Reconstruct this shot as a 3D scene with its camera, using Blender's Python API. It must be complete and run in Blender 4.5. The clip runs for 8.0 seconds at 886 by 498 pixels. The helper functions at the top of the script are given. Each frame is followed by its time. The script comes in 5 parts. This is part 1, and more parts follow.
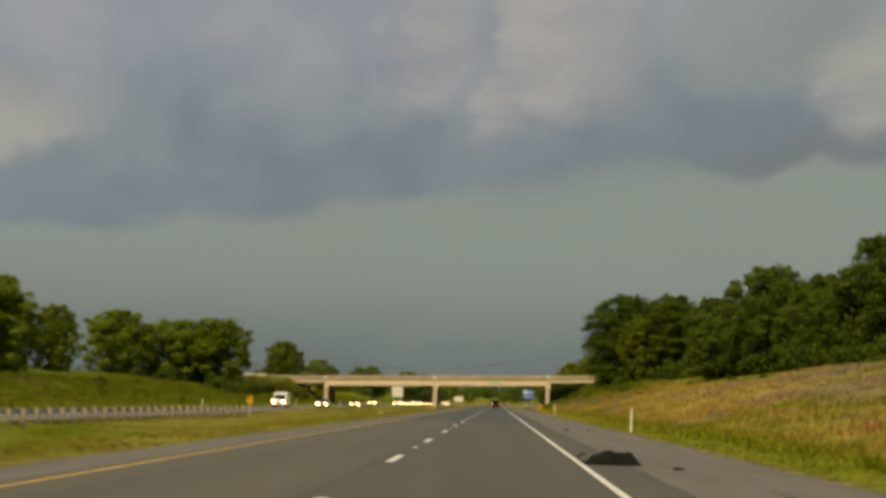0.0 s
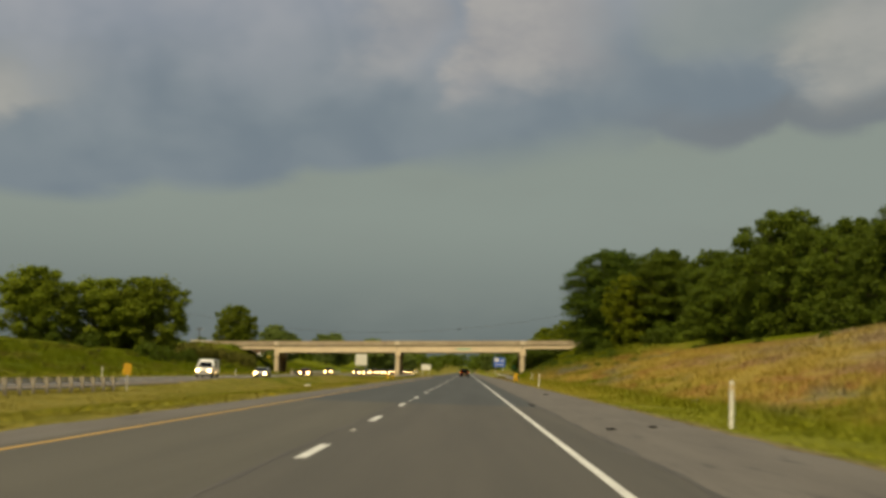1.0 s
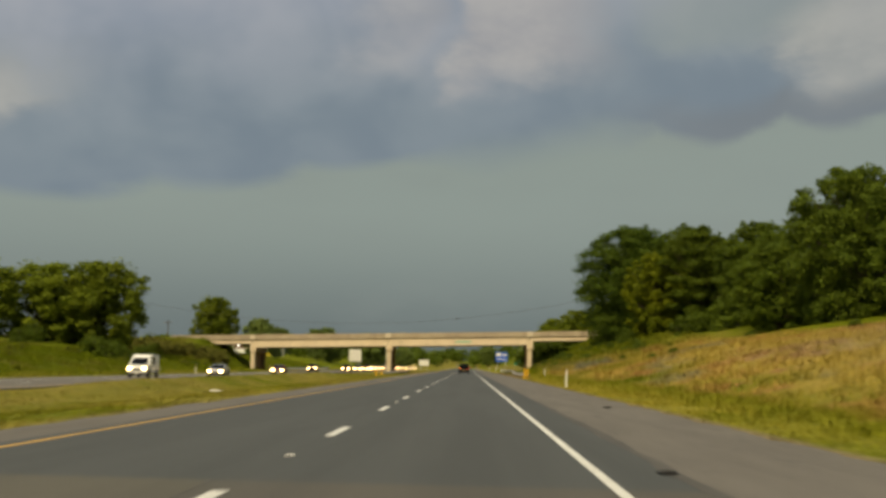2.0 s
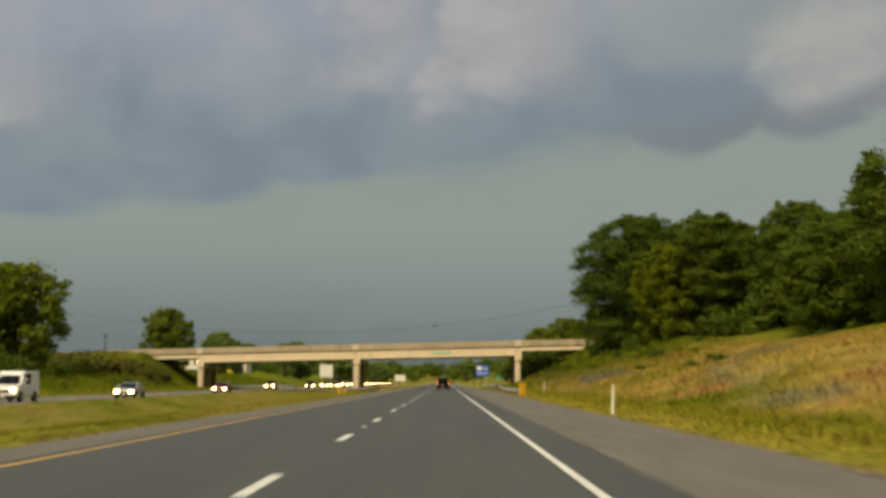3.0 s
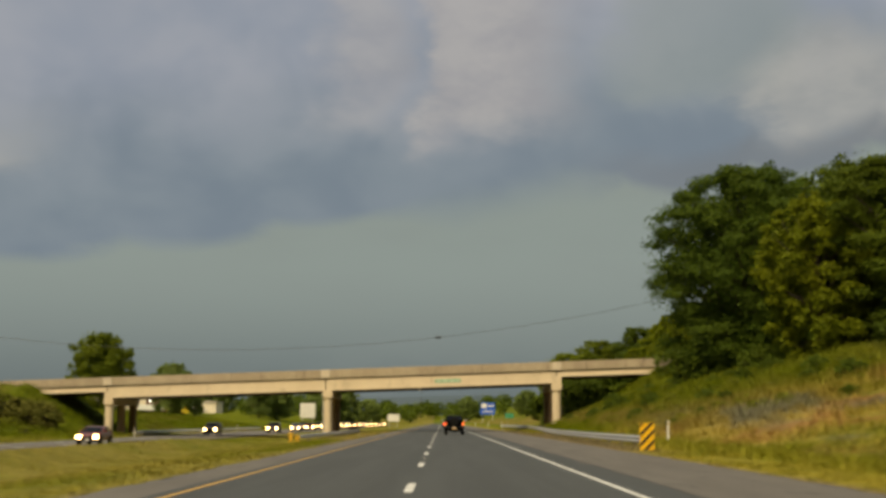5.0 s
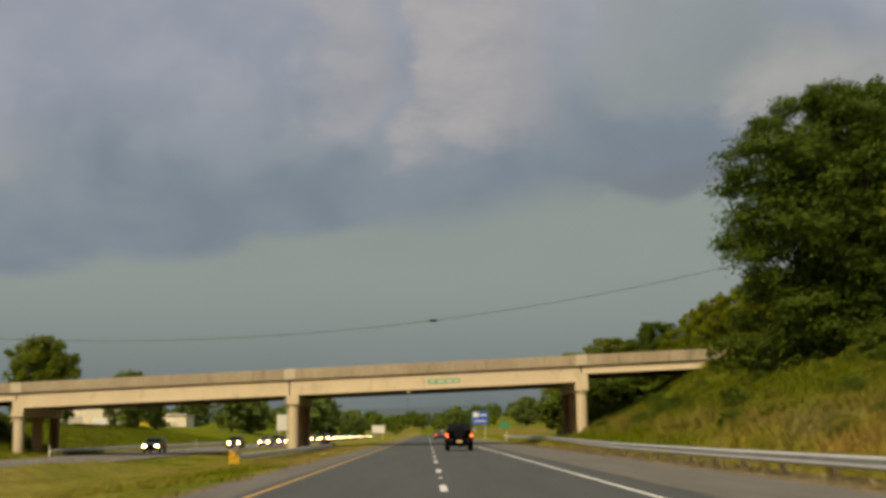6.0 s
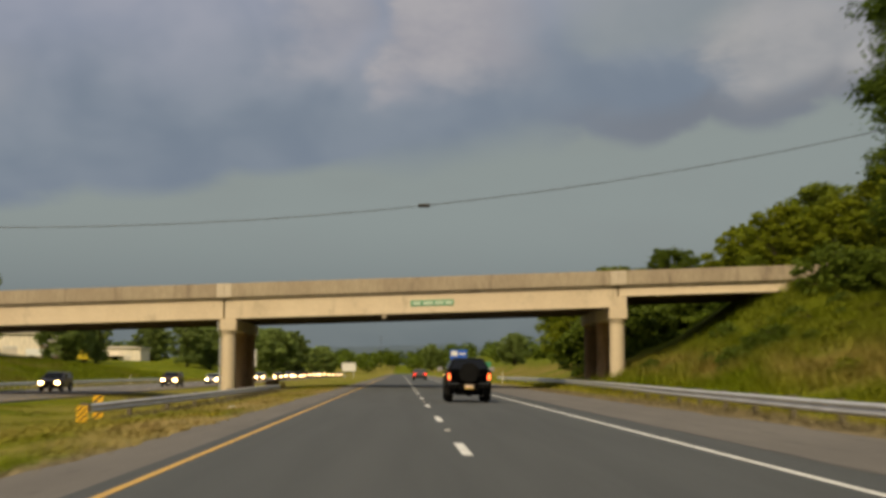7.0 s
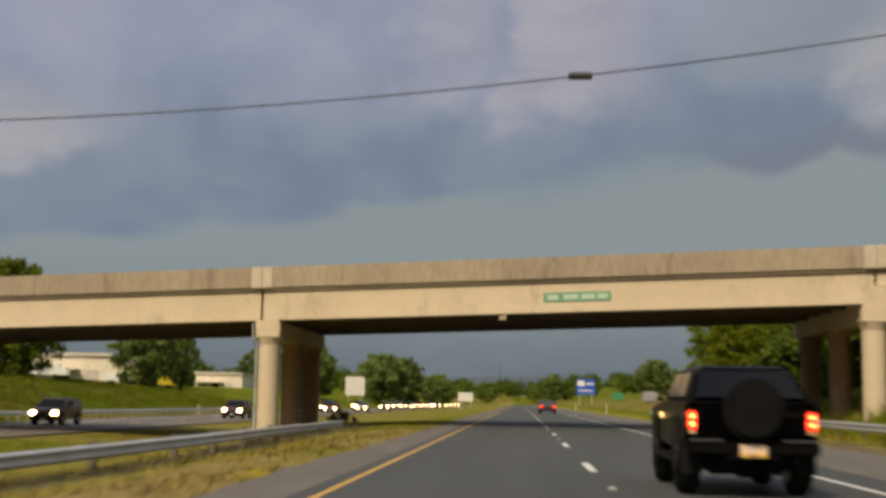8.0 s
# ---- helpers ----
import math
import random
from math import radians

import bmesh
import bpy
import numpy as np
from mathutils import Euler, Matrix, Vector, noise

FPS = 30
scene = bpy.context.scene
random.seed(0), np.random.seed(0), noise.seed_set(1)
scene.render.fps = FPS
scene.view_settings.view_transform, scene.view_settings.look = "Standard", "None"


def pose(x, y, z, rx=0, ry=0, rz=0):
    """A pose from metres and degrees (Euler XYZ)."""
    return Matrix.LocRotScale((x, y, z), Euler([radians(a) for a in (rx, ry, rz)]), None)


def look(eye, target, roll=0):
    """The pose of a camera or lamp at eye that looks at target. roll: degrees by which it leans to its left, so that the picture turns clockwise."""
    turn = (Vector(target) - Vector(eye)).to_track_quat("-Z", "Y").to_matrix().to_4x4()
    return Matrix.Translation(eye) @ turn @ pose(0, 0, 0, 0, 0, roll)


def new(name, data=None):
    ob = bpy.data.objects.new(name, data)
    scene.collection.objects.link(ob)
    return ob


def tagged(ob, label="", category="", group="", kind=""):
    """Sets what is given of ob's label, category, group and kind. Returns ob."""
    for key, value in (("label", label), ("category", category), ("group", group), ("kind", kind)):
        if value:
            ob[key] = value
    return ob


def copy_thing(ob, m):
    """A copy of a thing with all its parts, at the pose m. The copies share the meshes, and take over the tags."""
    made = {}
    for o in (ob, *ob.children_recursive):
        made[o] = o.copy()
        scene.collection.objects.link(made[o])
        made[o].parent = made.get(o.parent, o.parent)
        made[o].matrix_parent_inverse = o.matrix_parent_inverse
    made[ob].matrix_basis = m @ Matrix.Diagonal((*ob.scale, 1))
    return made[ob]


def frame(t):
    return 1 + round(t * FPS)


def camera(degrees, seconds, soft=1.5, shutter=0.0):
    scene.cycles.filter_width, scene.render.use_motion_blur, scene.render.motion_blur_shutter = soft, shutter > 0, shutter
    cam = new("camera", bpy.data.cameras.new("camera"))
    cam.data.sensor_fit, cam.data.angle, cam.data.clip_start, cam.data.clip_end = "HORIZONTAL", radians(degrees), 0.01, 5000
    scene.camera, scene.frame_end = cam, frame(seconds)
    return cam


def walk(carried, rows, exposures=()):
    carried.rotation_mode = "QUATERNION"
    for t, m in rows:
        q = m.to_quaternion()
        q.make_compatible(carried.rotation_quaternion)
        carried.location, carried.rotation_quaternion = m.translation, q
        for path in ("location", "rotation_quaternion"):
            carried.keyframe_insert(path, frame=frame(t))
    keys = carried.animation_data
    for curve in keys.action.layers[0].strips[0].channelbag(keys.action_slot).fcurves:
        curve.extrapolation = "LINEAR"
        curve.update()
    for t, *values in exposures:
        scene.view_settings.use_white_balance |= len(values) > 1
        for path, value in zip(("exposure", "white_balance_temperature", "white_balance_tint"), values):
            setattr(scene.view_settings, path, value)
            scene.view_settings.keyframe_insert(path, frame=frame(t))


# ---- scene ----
import functools

cam = camera(38.2, 8.0, soft=3.4, shutter=0.4)
PATH = [
    (0.0, 1.98, 0.00, 1.16, 96.78, -2.01, 2.41),
    (0.5, 1.98, 16.06, 1.16, 95.13, -4.53, 1.77),
    (1.0, 2.08, 32.14, 1.16, 95.43, -1.84, 1.06),
    (1.2, 2.12, 38.58, 1.16, 95.31, -1.67, 1.21),
    (2.3, 2.20, 74.02, 1.16, 95.24, -0.94, 0.84),
    (2.5, 2.20, 80.47, 1.16, 95.10, -0.29, 1.07),
    (2.6, 2.19, 83.70, 1.16, 94.02, -0.35, 1.93),
    (3.0, 2.05, 96.60, 1.16, 95.92, -0.62, 0.13),
    (3.5, 1.79, 112.74, 1.16, 96.56, -0.74, 0.79),
    (4.0, 1.43, 128.88, 1.16, 97.01, -1.10, 0.29),
    (4.5, 1.01, 145.01, 1.16, 96.78, -1.38, 0.19),
    (4.7, 0.83, 151.46, 1.16, 97.87, 0.06, 0.07),
    (5.8, -0.16, 186.92, 1.16, 96.84, -0.67, -0.63),
    (6.0, -0.32, 193.36, 1.16, 98.16, 0.69, -0.68),
    (6.5, -0.68, 209.45, 1.16, 96.06, 0.36, -1.32),
    (7.0, -0.96, 225.52, 1.16, 95.48, -0.29, -1.92),
    (7.5, -1.16, 241.56, 1.16, 95.43, -0.04, 1.72),
    (8.0, -1.28, 257.58, 1.16, 96.79, -0.92, 3.42),
]
walk(cam, [(t, pose(x, y, z, rx, ry, rz)) for t, x, y, z, rx, ry, rz in PATH], exposures=[(0.0, -0.02, 7620, 1), (1.0, 0.02, 7350, 1), (2.5, 0.13, 7180, 2), (4.0, 0.15, 7330, 3), (4.5, 0.07, 7280, 3), (6.0, 0.09, 7130, 5), (7.0, 0.06, 6890, 8), (8.0, 0.06, 6500, 11)])

# ---- sky and sun ----
SUN_EL, SUN_AZ = 45.0, 205.0   # degrees; azimuth clockwise from +y
world = bpy.data.worlds.new("storm_sky")
scene.world = world
world.use_nodes = True


class Nodes:
    """A short hand for building node trees."""

    def __init__(self, tree):
        self.t = tree
        tree.nodes.clear()

    def n(self, kind, **kw):
        nd = self.t.nodes.new(kind)
        for k, v in kw.items():
            if k == "op":
                nd.operation = v
            elif k == "blend":
                nd.blend_type = v
            elif k == "data":
                nd.data_type = v
        return nd

    def put(self, sock, v):
        if isinstance(v, bpy.types.NodeSocket):
            self.t.links.new(v, sock)
        elif isinstance(v, (tuple, list)) and len(v) == 3 and sock.type == "RGBA":
            sock.default_value = (*v, 1)
        else:
            sock.default_value = v

    def math(self, op, a, b=0.0, c=None, clamp=False):
        nd = self.n("ShaderNodeMath", op=op)
        nd.use_clamp = clamp
        self.put(nd.inputs[0], a)
        self.put(nd.inputs[1], b)
        if c is not None:
            self.put(nd.inputs[2], c)
        return nd.outputs[0]

    def step(self, v, lo, hi):
        nd = self.n("ShaderNodeMapRange")
        nd.interpolation_type = "SMOOTHSTEP"
        self.put(nd.inputs[0], v)
        self.put(nd.inputs[1], lo)
        self.put(nd.inputs[2], hi)
        return nd.outputs[0]

    def mix(self, f, a, b, blend="MIX"):
        nd = self.n("ShaderNodeMix", data="RGBA", blend=blend)
        self.put(nd.inputs[0], f)
        self.put(nd.inputs[6], a)
        self.put(nd.inputs[7], b)
        return nd.outputs[2]

    def noise(self, vec, scale, detail=4.0, rough=0.55, distort=0.0):
        nd = self.n("ShaderNodeTexNoise")
        self.put(nd.inputs["Vector"], vec)
        self.put(nd.inputs["Scale"], scale)
        self.put(nd.inputs["Detail"], detail)
        self.put(nd.inputs["Roughness"], rough)
        self.put(nd.inputs["Distortion"], distort)
        return nd.outputs[0]

    def scaled(self, vec, s, loc=(0, 0, 0)):
        nd = self.n("ShaderNodeMapping")
        self.put(nd.inputs[0], vec)
        nd.inputs[1].default_value = loc
        nd.inputs[3].default_value = s
        return nd.outputs[0]

    def split(self, vec):
        nd = self.n("ShaderNodeSeparateXYZ")
        self.put(nd.inputs[0], vec)
        return nd.outputs

    def join(self, x, y, z):
        nd = self.n("ShaderNodeCombineXYZ")
        for s, v in zip(nd.inputs, (x, y, z)):
            self.put(s, v)
        return nd.outputs[0]


def build_sky():
    g = Nodes(world.node_tree)
    sky = g.n("ShaderNodeTexSky")
    sky.sky_type = "NISHITA"
    sky.sun_disc = False
    sky.sun_elevation, sky.sun_rotation = radians(SUN_EL), radians(SUN_AZ)
    sky.air_density, sky.dust_density = 1.0, 3.0
    d = g.n("ShaderNodeTexCoord").outputs["Generated"]
    x, y, z = g.split(d)
    az = g.math("ARCTAN2", x, y)
    el = g.math("ARCSINE", z)
    sheet = g.join(az, g.math("MULTIPLY", el, 2.2), 0.0)
    big = g.noise(sheet, 3.2, 3.0, 0.5)
    mid = g.noise(g.scaled(sheet, (1, 1, 1), (4.1, 2.7, 0)), 8.0, 5.0, 0.5, 0.15)

    drift = g.noise(g.join(g.math("MULTIPLY", az, 1.1), g.math("MULTIPLY", el, 1.35), 3.3), 9.0, 3.0, 0.5, 0.2)
    puff = g.noise(g.scaled(sheet, (1.0, 0.8, 1), (2.3, 5.1, 0)), 17.0, 4.0, 0.55, 0.1)
    wave = lambda n, size: g.math("MULTIPLY", g.math("SUBTRACT", n, 0.5), size)
    less = lambda v: g.math("SUBTRACT", 1.0, v)
    both = lambda *vs: functools.reduce(lambda p, q: g.math("MULTIPLY", p, q), vs)
    # azimuth and elevation, shaken by the cloud's own billows
    ua = g.math("ADD", az, g.math("ADD", wave(puff, 0.06), wave(drift, 0.06)))
    ue = g.math("ADD", el, g.math("ADD", wave(puff, 0.04), wave(drift, 0.07)))

    def between(v, lo, soft_lo, hi, soft_hi):
        return g.math("MULTIPLY", g.step(v, lo, lo + soft_lo), less(g.step(v, hi - soft_hi, hi)))

    # lower edge of the storm shelf, rising to the right, with hanging rounded bases at both ends
    hang_l = g.math("MULTIPLY", g.math("ABSOLUTE", g.math("SINE", g.math("MULTIPLY", ua, 26.0))), less(g.step(az, -0.16, -0.06)))
    hang_r = g.math("MULTIPLY", g.math("ABSOLUTE", g.math("SINE", g.math("ADD", g.math("MULTIPLY", ua, 34.0), 1.2))), g.step(az, 0.10, 0.15))
    edge = g.math("ADD", 0.166, g.math("MULTIPLY", az, 0.118))
    edge = g.math("ADD", edge, g.math("ADD", wave(mid, 0.014), wave(puff, 0.012)))
    edge = g.math("SUBTRACT", edge, g.math("ADD", g.math("MULTIPLY", hang_l, 0.009), g.math("MULTIPLY", hang_r, 0.013)))
    edge = g.math("ADD", edge, g.math("MULTIPLY", between(az, 0.02, 0.08, 0.17, 0.07), 0.008))
    over = g.math("SUBTRACT", el, edge)
    soft = g.math("ADD", 0.007, g.math("MULTIPLY", between(az, -0.06, 0.08, 0.16, 0.06), 0.016))
    shelf = g.step(over, g.math("MULTIPLY", soft, -1.0), soft)
    low = g.mix(g.step(el, -0.01, 0.125), (0.122, 0.149, 0.170), (0.246, 0.288, 0.298))
    low = g.mix(g.math("MULTIPLY", 0.35, g.step(mid, 0.4, 0.75)), low, (0.225, 0.255, 0.268))
    dark = g.mix(g.step(drift, 0.35, 0.65), (0.172, 0.214, 0.284), (0.205, 0.246, 0.312))
    high = g.mix(g.step(drift, 0.34, 0.70), (0.258, 0.290, 0.385), (0.312, 0.332, 0.415))
    lift = g.math("ADD", over, g.math("ADD", wave(big, 0.14), g.math("ADD", wave(drift, 0.09), wave(puff, 0.04))))
    cloud = g.mix(g.step(lift, 0.03, 0.15), dark, high)
    pink = g.mix(g.step(puff, 0.3, 0.7), (0.325, 0.318, 0.365), (0.400, 0.385, 0.415))
    cream = g.mix(g.step(puff, 0.3, 0.7), (0.335, 0.335, 0.355), (0.425, 0.412, 0.42))
    # two paler columns of cloud, a rounded pale head and a pale wedge
    column = both(between(ua, -0.026, 0.024, 0.135, 0.08), g.step(ue, 0.205, 0.25))
    cloud = g.mix(g.math("MULTIPLY", column, 0.78), cloud, pink)
    column = both(between(ua, -0.115, 0.045, -0.015, 0.035), g.step(ue, 0.215, 0.27))
    cloud = g.mix(g.math("MULTIPLY", column, 0.55), cloud, pink)
    green = both(between(ua, 0.12, 0.06, 0.30, 0.05), g.step(ue, 0.225, 0.27))
    cloud = g.mix(g.math("MULTIPLY", green, 0.6), cloud, (0.245, 0.280, 0.300))
    head = both(g.step(g.math("SUBTRACT", ua, g.math("MULTIPLY", g.math("ABSOLUTE", g.math("SUBTRACT", ue, 0.245)), 0.9)), 0.200, 0.262), between(ue, 0.200, 0.032, 0.31, 0.05))
    cloud = g.mix(g.math("MULTIPLY", head, 0.66), cloud, cream)
    wedge = both(less(g.step(ua, -0.36, -0.27)), g.step(g.math("SUBTRACT", ue, g.math("MULTIPLY", g.math("ADD", az, 0.385), 0.42)), 0.155, 0.182), less(g.step(ue, 0.200, 0.25)))
    cloud = g.mix(g.math("MULTIPLY", wedge, 0.68), cloud, cream)
    fringe = g.math("MULTIPLY", less(g.step(over, 0.012, 0.035)), g.step(az, 0.08, 0.2))
    cloud = g.mix(g.math("MULTIPLY", fringe, 0.7), cloud, (0.172, 0.192, 0.232))
    storm = g.mix(shelf, low, cloud)
    # broken bright overcast away from the storm
    veil = g.mix(0.65, g.mix(1.0, sky.outputs[0], (0.10, 0.10, 0.10), "MULTIPLY"), g.mix(g.step(big, 0.3, 0.7), (0.33, 0.35, 0.38), (0.68, 0.64, 0.58)))
    # an overcast sky is darkest towards the horizon
    veil = g.mix(1.0, veil, g.mix(g.step(z, -0.05, 0.75), (0.27, 0.27, 0.28), (1.25, 1.25, 1.25)), "MULTIPLY")
    ahead = g.step(g.math("ADD", y, g.math("MULTIPLY", z, -0.75)), -0.35, 0.55)
    back = g.n("ShaderNodeBackground")
    g.put(back.inputs[0], g.mix(ahead, veil, storm))
    back.inputs[1].default_value = 1.0
    out = g.n("ShaderNodeOutputWorld")
    g.t.links.new(back.outputs[0], out.inputs[0])


build_sky()
sun = new("sun", bpy.data.lights.new("sun", "SUN"))
sun.data.energy, sun.data.angle, sun.data.color = 3.1, radians(10), (1.0, 0.82, 0.53)
_a, _e = radians(SUN_AZ), radians(SUN_EL)
sun.matrix_world = look((math.sin(_a) * math.cos(_e) * 100, math.cos(_a) * math.cos(_e) * 100, math.sin(_e) * 100), (0, 0, 0))


# ---- materials ----
def material(name, c1, c2=None, scale=3.0, rough=0.8, metal=0.0, bump=0.0, fine=None, stretch=(1, 1, 1), c3=None, island=0.0, objects=0.0, spec=0.5, speck=0.55):
    """Two colours mixed by coarse noise, speckled by fine noise, with relief. stretch squeezes the noise along an axis."""
    m = bpy.data.materials.new(name)
    m.use_nodes = True
    g = Nodes(m.node_tree)
    bsdf = g.n("ShaderNodeBsdfPrincipled")
    out = g.n("ShaderNodeOutputMaterial")
    g.t.links.new(bsdf.outputs[0], out.inputs[0])
    co = g.scaled(g.n("ShaderNodeTexCoord").outputs["Object"], stretch)
    fine = fine or scale * 9
    a = g.noise(co, scale, 5.0, 0.6)
    b = g.noise(co, fine, 3.0, 0.6)
    col = g.mix(g.step(a, 0.32, 0.68), c1, c2 or tuple(v * 0.75 for v in c1))
    if c3:
        col = g.mix(g.step(g.noise(co, scale * 2.7, 4.0, 0.6), 0.56, 0.72), col, c3)
    col = g.mix(speck, col, g.mix(g.step(b, 0.25, 0.75), (0.72, 0.72, 0.72), (1.28, 1.28, 1.28)), "MULTIPLY")
    if island:
        r = g.n("ShaderNodeNewGeometry").outputs["Random Per Island"]
        v = g.math("ADD", 1.0 - island, g.math("MULTIPLY", r, 2 * island))
        col = g.mix(1.0, col, g.join(v, v, g.math("MULTIPLY", v, 0.9)), "MULTIPLY")
    if objects:
        r = g.n("ShaderNodeObjectInfo").outputs["Random"]
        v = g.math("ADD", 1.0 - objects, g.math("MULTIPLY", r, 2 * objects))
        col = g.mix(1.0, col, g.join(v, v, v), "MULTIPLY")
    g.put(bsdf.inputs["Base Color"], col)
    g.put(bsdf.inputs["Roughness"], g.math("ADD", rough - 0.08, g.math("MULTIPLY", b, 0.16), clamp=True))
    bsdf.inputs["Metallic"].default_value = metal
    bsdf.inputs["Specular IOR Level"].default_value = spec
    if bump:
        nd = g.n("ShaderNodeBump")
        nd.inputs["Strength"].default_value = 1.0
        nd.inputs["Distance"].default_value = bump
        g.put(nd.inputs["Height"], g.math("ADD", b, g.math("MULTIPLY", a, 2.0)))
        g.put(bsdf.inputs["Normal"], nd.outputs[0])
    return m


def glow(name, colour, strength):
    m = bpy.data.materials.new(name)
    m.use_nodes = True
    g = Nodes(m.node_tree)
    e = g.n("ShaderNodeEmission")
    g.put(e.inputs[0], colour)
    e.inputs[1].default_value = strength
    out = g.n("ShaderNodeOutputMaterial")
    g.t.links.new(e.outputs[0], out.inputs[0])
    return m


def gloss(name, colour, rough=0.25, metal=0.0, coat=0.0, spec=0.5):
    m = bpy.data.materials.new(name)
    m.use_nodes = True
    b = m.node_tree.nodes["Principled BSDF"]
    b.inputs["Base Color"].default_value = (*colour, 1)
    b.inputs["Roughness"].default_value, b.inputs["Metallic"].default_value = rough, metal
    b.inputs["Coat Weight"].default_value = coat
    b.inputs["Specular IOR Level"].default_value = spec
    return m


ASPHALT = material("asphalt", (0.0490, 0.0535, 0.0545), (0.062, 0.0672, 0.0685), 0.35, 0.85, bump=0.004, fine=60, stretch=(3.0, 0.12, 1))
OLD_ASPHALT = material("old_asphalt", (0.070, 0.066, 0.058), (0.086, 0.080, 0.069), 0.35, 0.88, bump=0.004, fine=60, stretch=(3.0, 0.12, 1))
WORN_ASPHALT = material("worn_olive_asphalt", (0.078, 0.074, 0.060), (0.095, 0.089, 0.072), 0.35, 0.88, bump=0.004, fine=60, stretch=(3.0, 0.12, 1))
TAR = material("tar_joint_seal", (0.062, 0.058, 0.053), (0.085, 0.079, 0.071), 1.2, 0.8, fine=30, stretch=(1, 0.3, 1))
SHOULDER = material("shoulder_asphalt", (0.112, 0.102, 0.092), (0.140, 0.128, 0.115), 0.5, 0.9, bump=0.006, fine=50, stretch=(2.0, 0.25, 1), c3=(0.075, 0.07, 0.066))
WHITE_LINE = material("white_road_paint", (0.72, 0.72, 0.69), (0.58, 0.57, 0.54), 1.5, 0.6, fine=40)
YELLOW_LINE = material("yellow_road_paint", (0.60, 0.355, 0.06), (0.48, 0.29, 0.06), 1.5, 0.6, fine=40)
CONCRETE = material("aged_concrete", (0.64, 0.525, 0.375), (0.57, 0.46, 0.325), 0.35, 0.85, bump=0.003, fine=9, speck=0.22, stretch=(1, 1, 0.6), c3=(0.50, 0.405, 0.285))
PARAPET = material("weathered_parapet_concrete", (0.39, 0.32, 0.23), (0.32, 0.257, 0.185), 0.5, 0.9, bump=0.01, fine=12, stretch=(1, 1, 0.16), c3=(0.24, 0.19, 0.14))
# concrete with the shade under the deck put into its colour
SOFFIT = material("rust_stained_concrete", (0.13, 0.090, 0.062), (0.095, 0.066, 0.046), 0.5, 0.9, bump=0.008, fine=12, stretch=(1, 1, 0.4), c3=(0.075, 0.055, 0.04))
# brown rear columns, their shade under the deck partly put into the colour
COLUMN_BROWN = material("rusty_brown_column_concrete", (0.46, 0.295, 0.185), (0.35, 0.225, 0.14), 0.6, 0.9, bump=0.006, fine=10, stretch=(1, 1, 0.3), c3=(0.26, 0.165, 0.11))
PALE_CONCRETE = material("patched_concrete", (0.57, 0.49, 0.38), (0.50, 0.42, 0.32), 0.9, 0.85, bump=0.004, fine=14)
STEEL = material("galvanised_steel", (0.62, 0.62, 0.62), (0.52, 0.52, 0.52), 0.8, 0.36, metal=0.45, fine=20)
POST_WOOD = material("rail_post_timber", (0.16, 0.135, 0.10), (0.12, 0.10, 0.075), 3, 0.9, bump=0.004)
POST_PALE = material("weathered_pale_post", (0.34, 0.30, 0.25), (0.26, 0.23, 0.19), 3, 0.9, bump=0.004)


def leaf_material(name, c1, c2, through_share=0.4):
    """Foliage: two greens in broad drifts, uneven from leaf to leaf, with light passing through."""
    m = material(name, c1, c2, 0.25, 0.55, fine=0.5, island=0.3, objects=0.15, spec=0.08)
    tree = m.node_tree
    bsdf = next(n for n in tree.nodes if n.type == "BSDF_PRINCIPLED")
    out = next(n for n in tree.nodes if n.type == "OUTPUT_MATERIAL")
    thin, blend = tree.nodes.new("ShaderNodeBsdfTranslucent"), tree.nodes.new("ShaderNodeMixShader")
    tree.links.new(bsdf.inputs["Base Color"].links[0].from_socket, thin.inputs[0])
    blend.inputs[0].default_value = through_share
    tree.links.new(bsdf.outputs[0], blend.inputs[1])
    tree.links.new(thin.outputs[0], blend.inputs[2])
    tree.links.new(blend.outputs[0], out.inputs[0])
    return m


BARK = material("bark", (0.085, 0.065, 0.05), (0.055, 0.045, 0.035), 2.0, 0.95, bump=0.02, stretch=(3, 3, 0.6))
WHITE_POST = material("white_plastic_post", (0.78, 0.77, 0.72), (0.66, 0.64, 0.6), 4, 0.5)
LEAF = [leaf_material("leaves_" + n, a, b) for n, a, b in (
    ("deep", (0.090, 0.130, 0.018), (0.112, 0.152, 0.020)),
    ("mid", (0.150, 0.196, 0.020), (0.182, 0.220, 0.024)),
    ("cool", (0.070, 0.112, 0.016), (0.092, 0.134, 0.020)),
    # for trees beyond the bridge, with distance haze put into the green
    ("sage", (0.175, 0.235, 0.066), (0.200, 0.255, 0.078)),
    ("olive", (0.108, 0.144, 0.016), (0.090, 0.126, 0.015)))]
HEAD = glow("headlamp_lit", (1.0, 0.60, 0.24), 26.0)
TAIL = glow("tail_lamp_lit", (1.0, 0.035, 0.012), 3.2)
TAIL_HOT = glow("tail_lamp_bulb", (1.0, 0.32, 0.07), 6.0)
AMBER = glow("marker_lamp_lit", (1.0, 0.62, 0.2), 2.5)
BLACK_PAINT = gloss("black_car_paint", (0.0014, 0.0012, 0.0013), 0.3, spec=0.04)
RUBBER = material("tyre_rubber", (0.008, 0.008, 0.008), (0.013, 0.012, 0.011), 6, 0.8, spec=0.12)
TRIM = gloss("black_trim", (0.0035, 0.0032, 0.0032), 0.5, spec=0.09)
VINYL = material("black_vinyl_cover", (0.004, 0.004, 0.0045), (0.008, 0.008, 0.008), 4, 0.6, bump=0.004, spec=0.1)
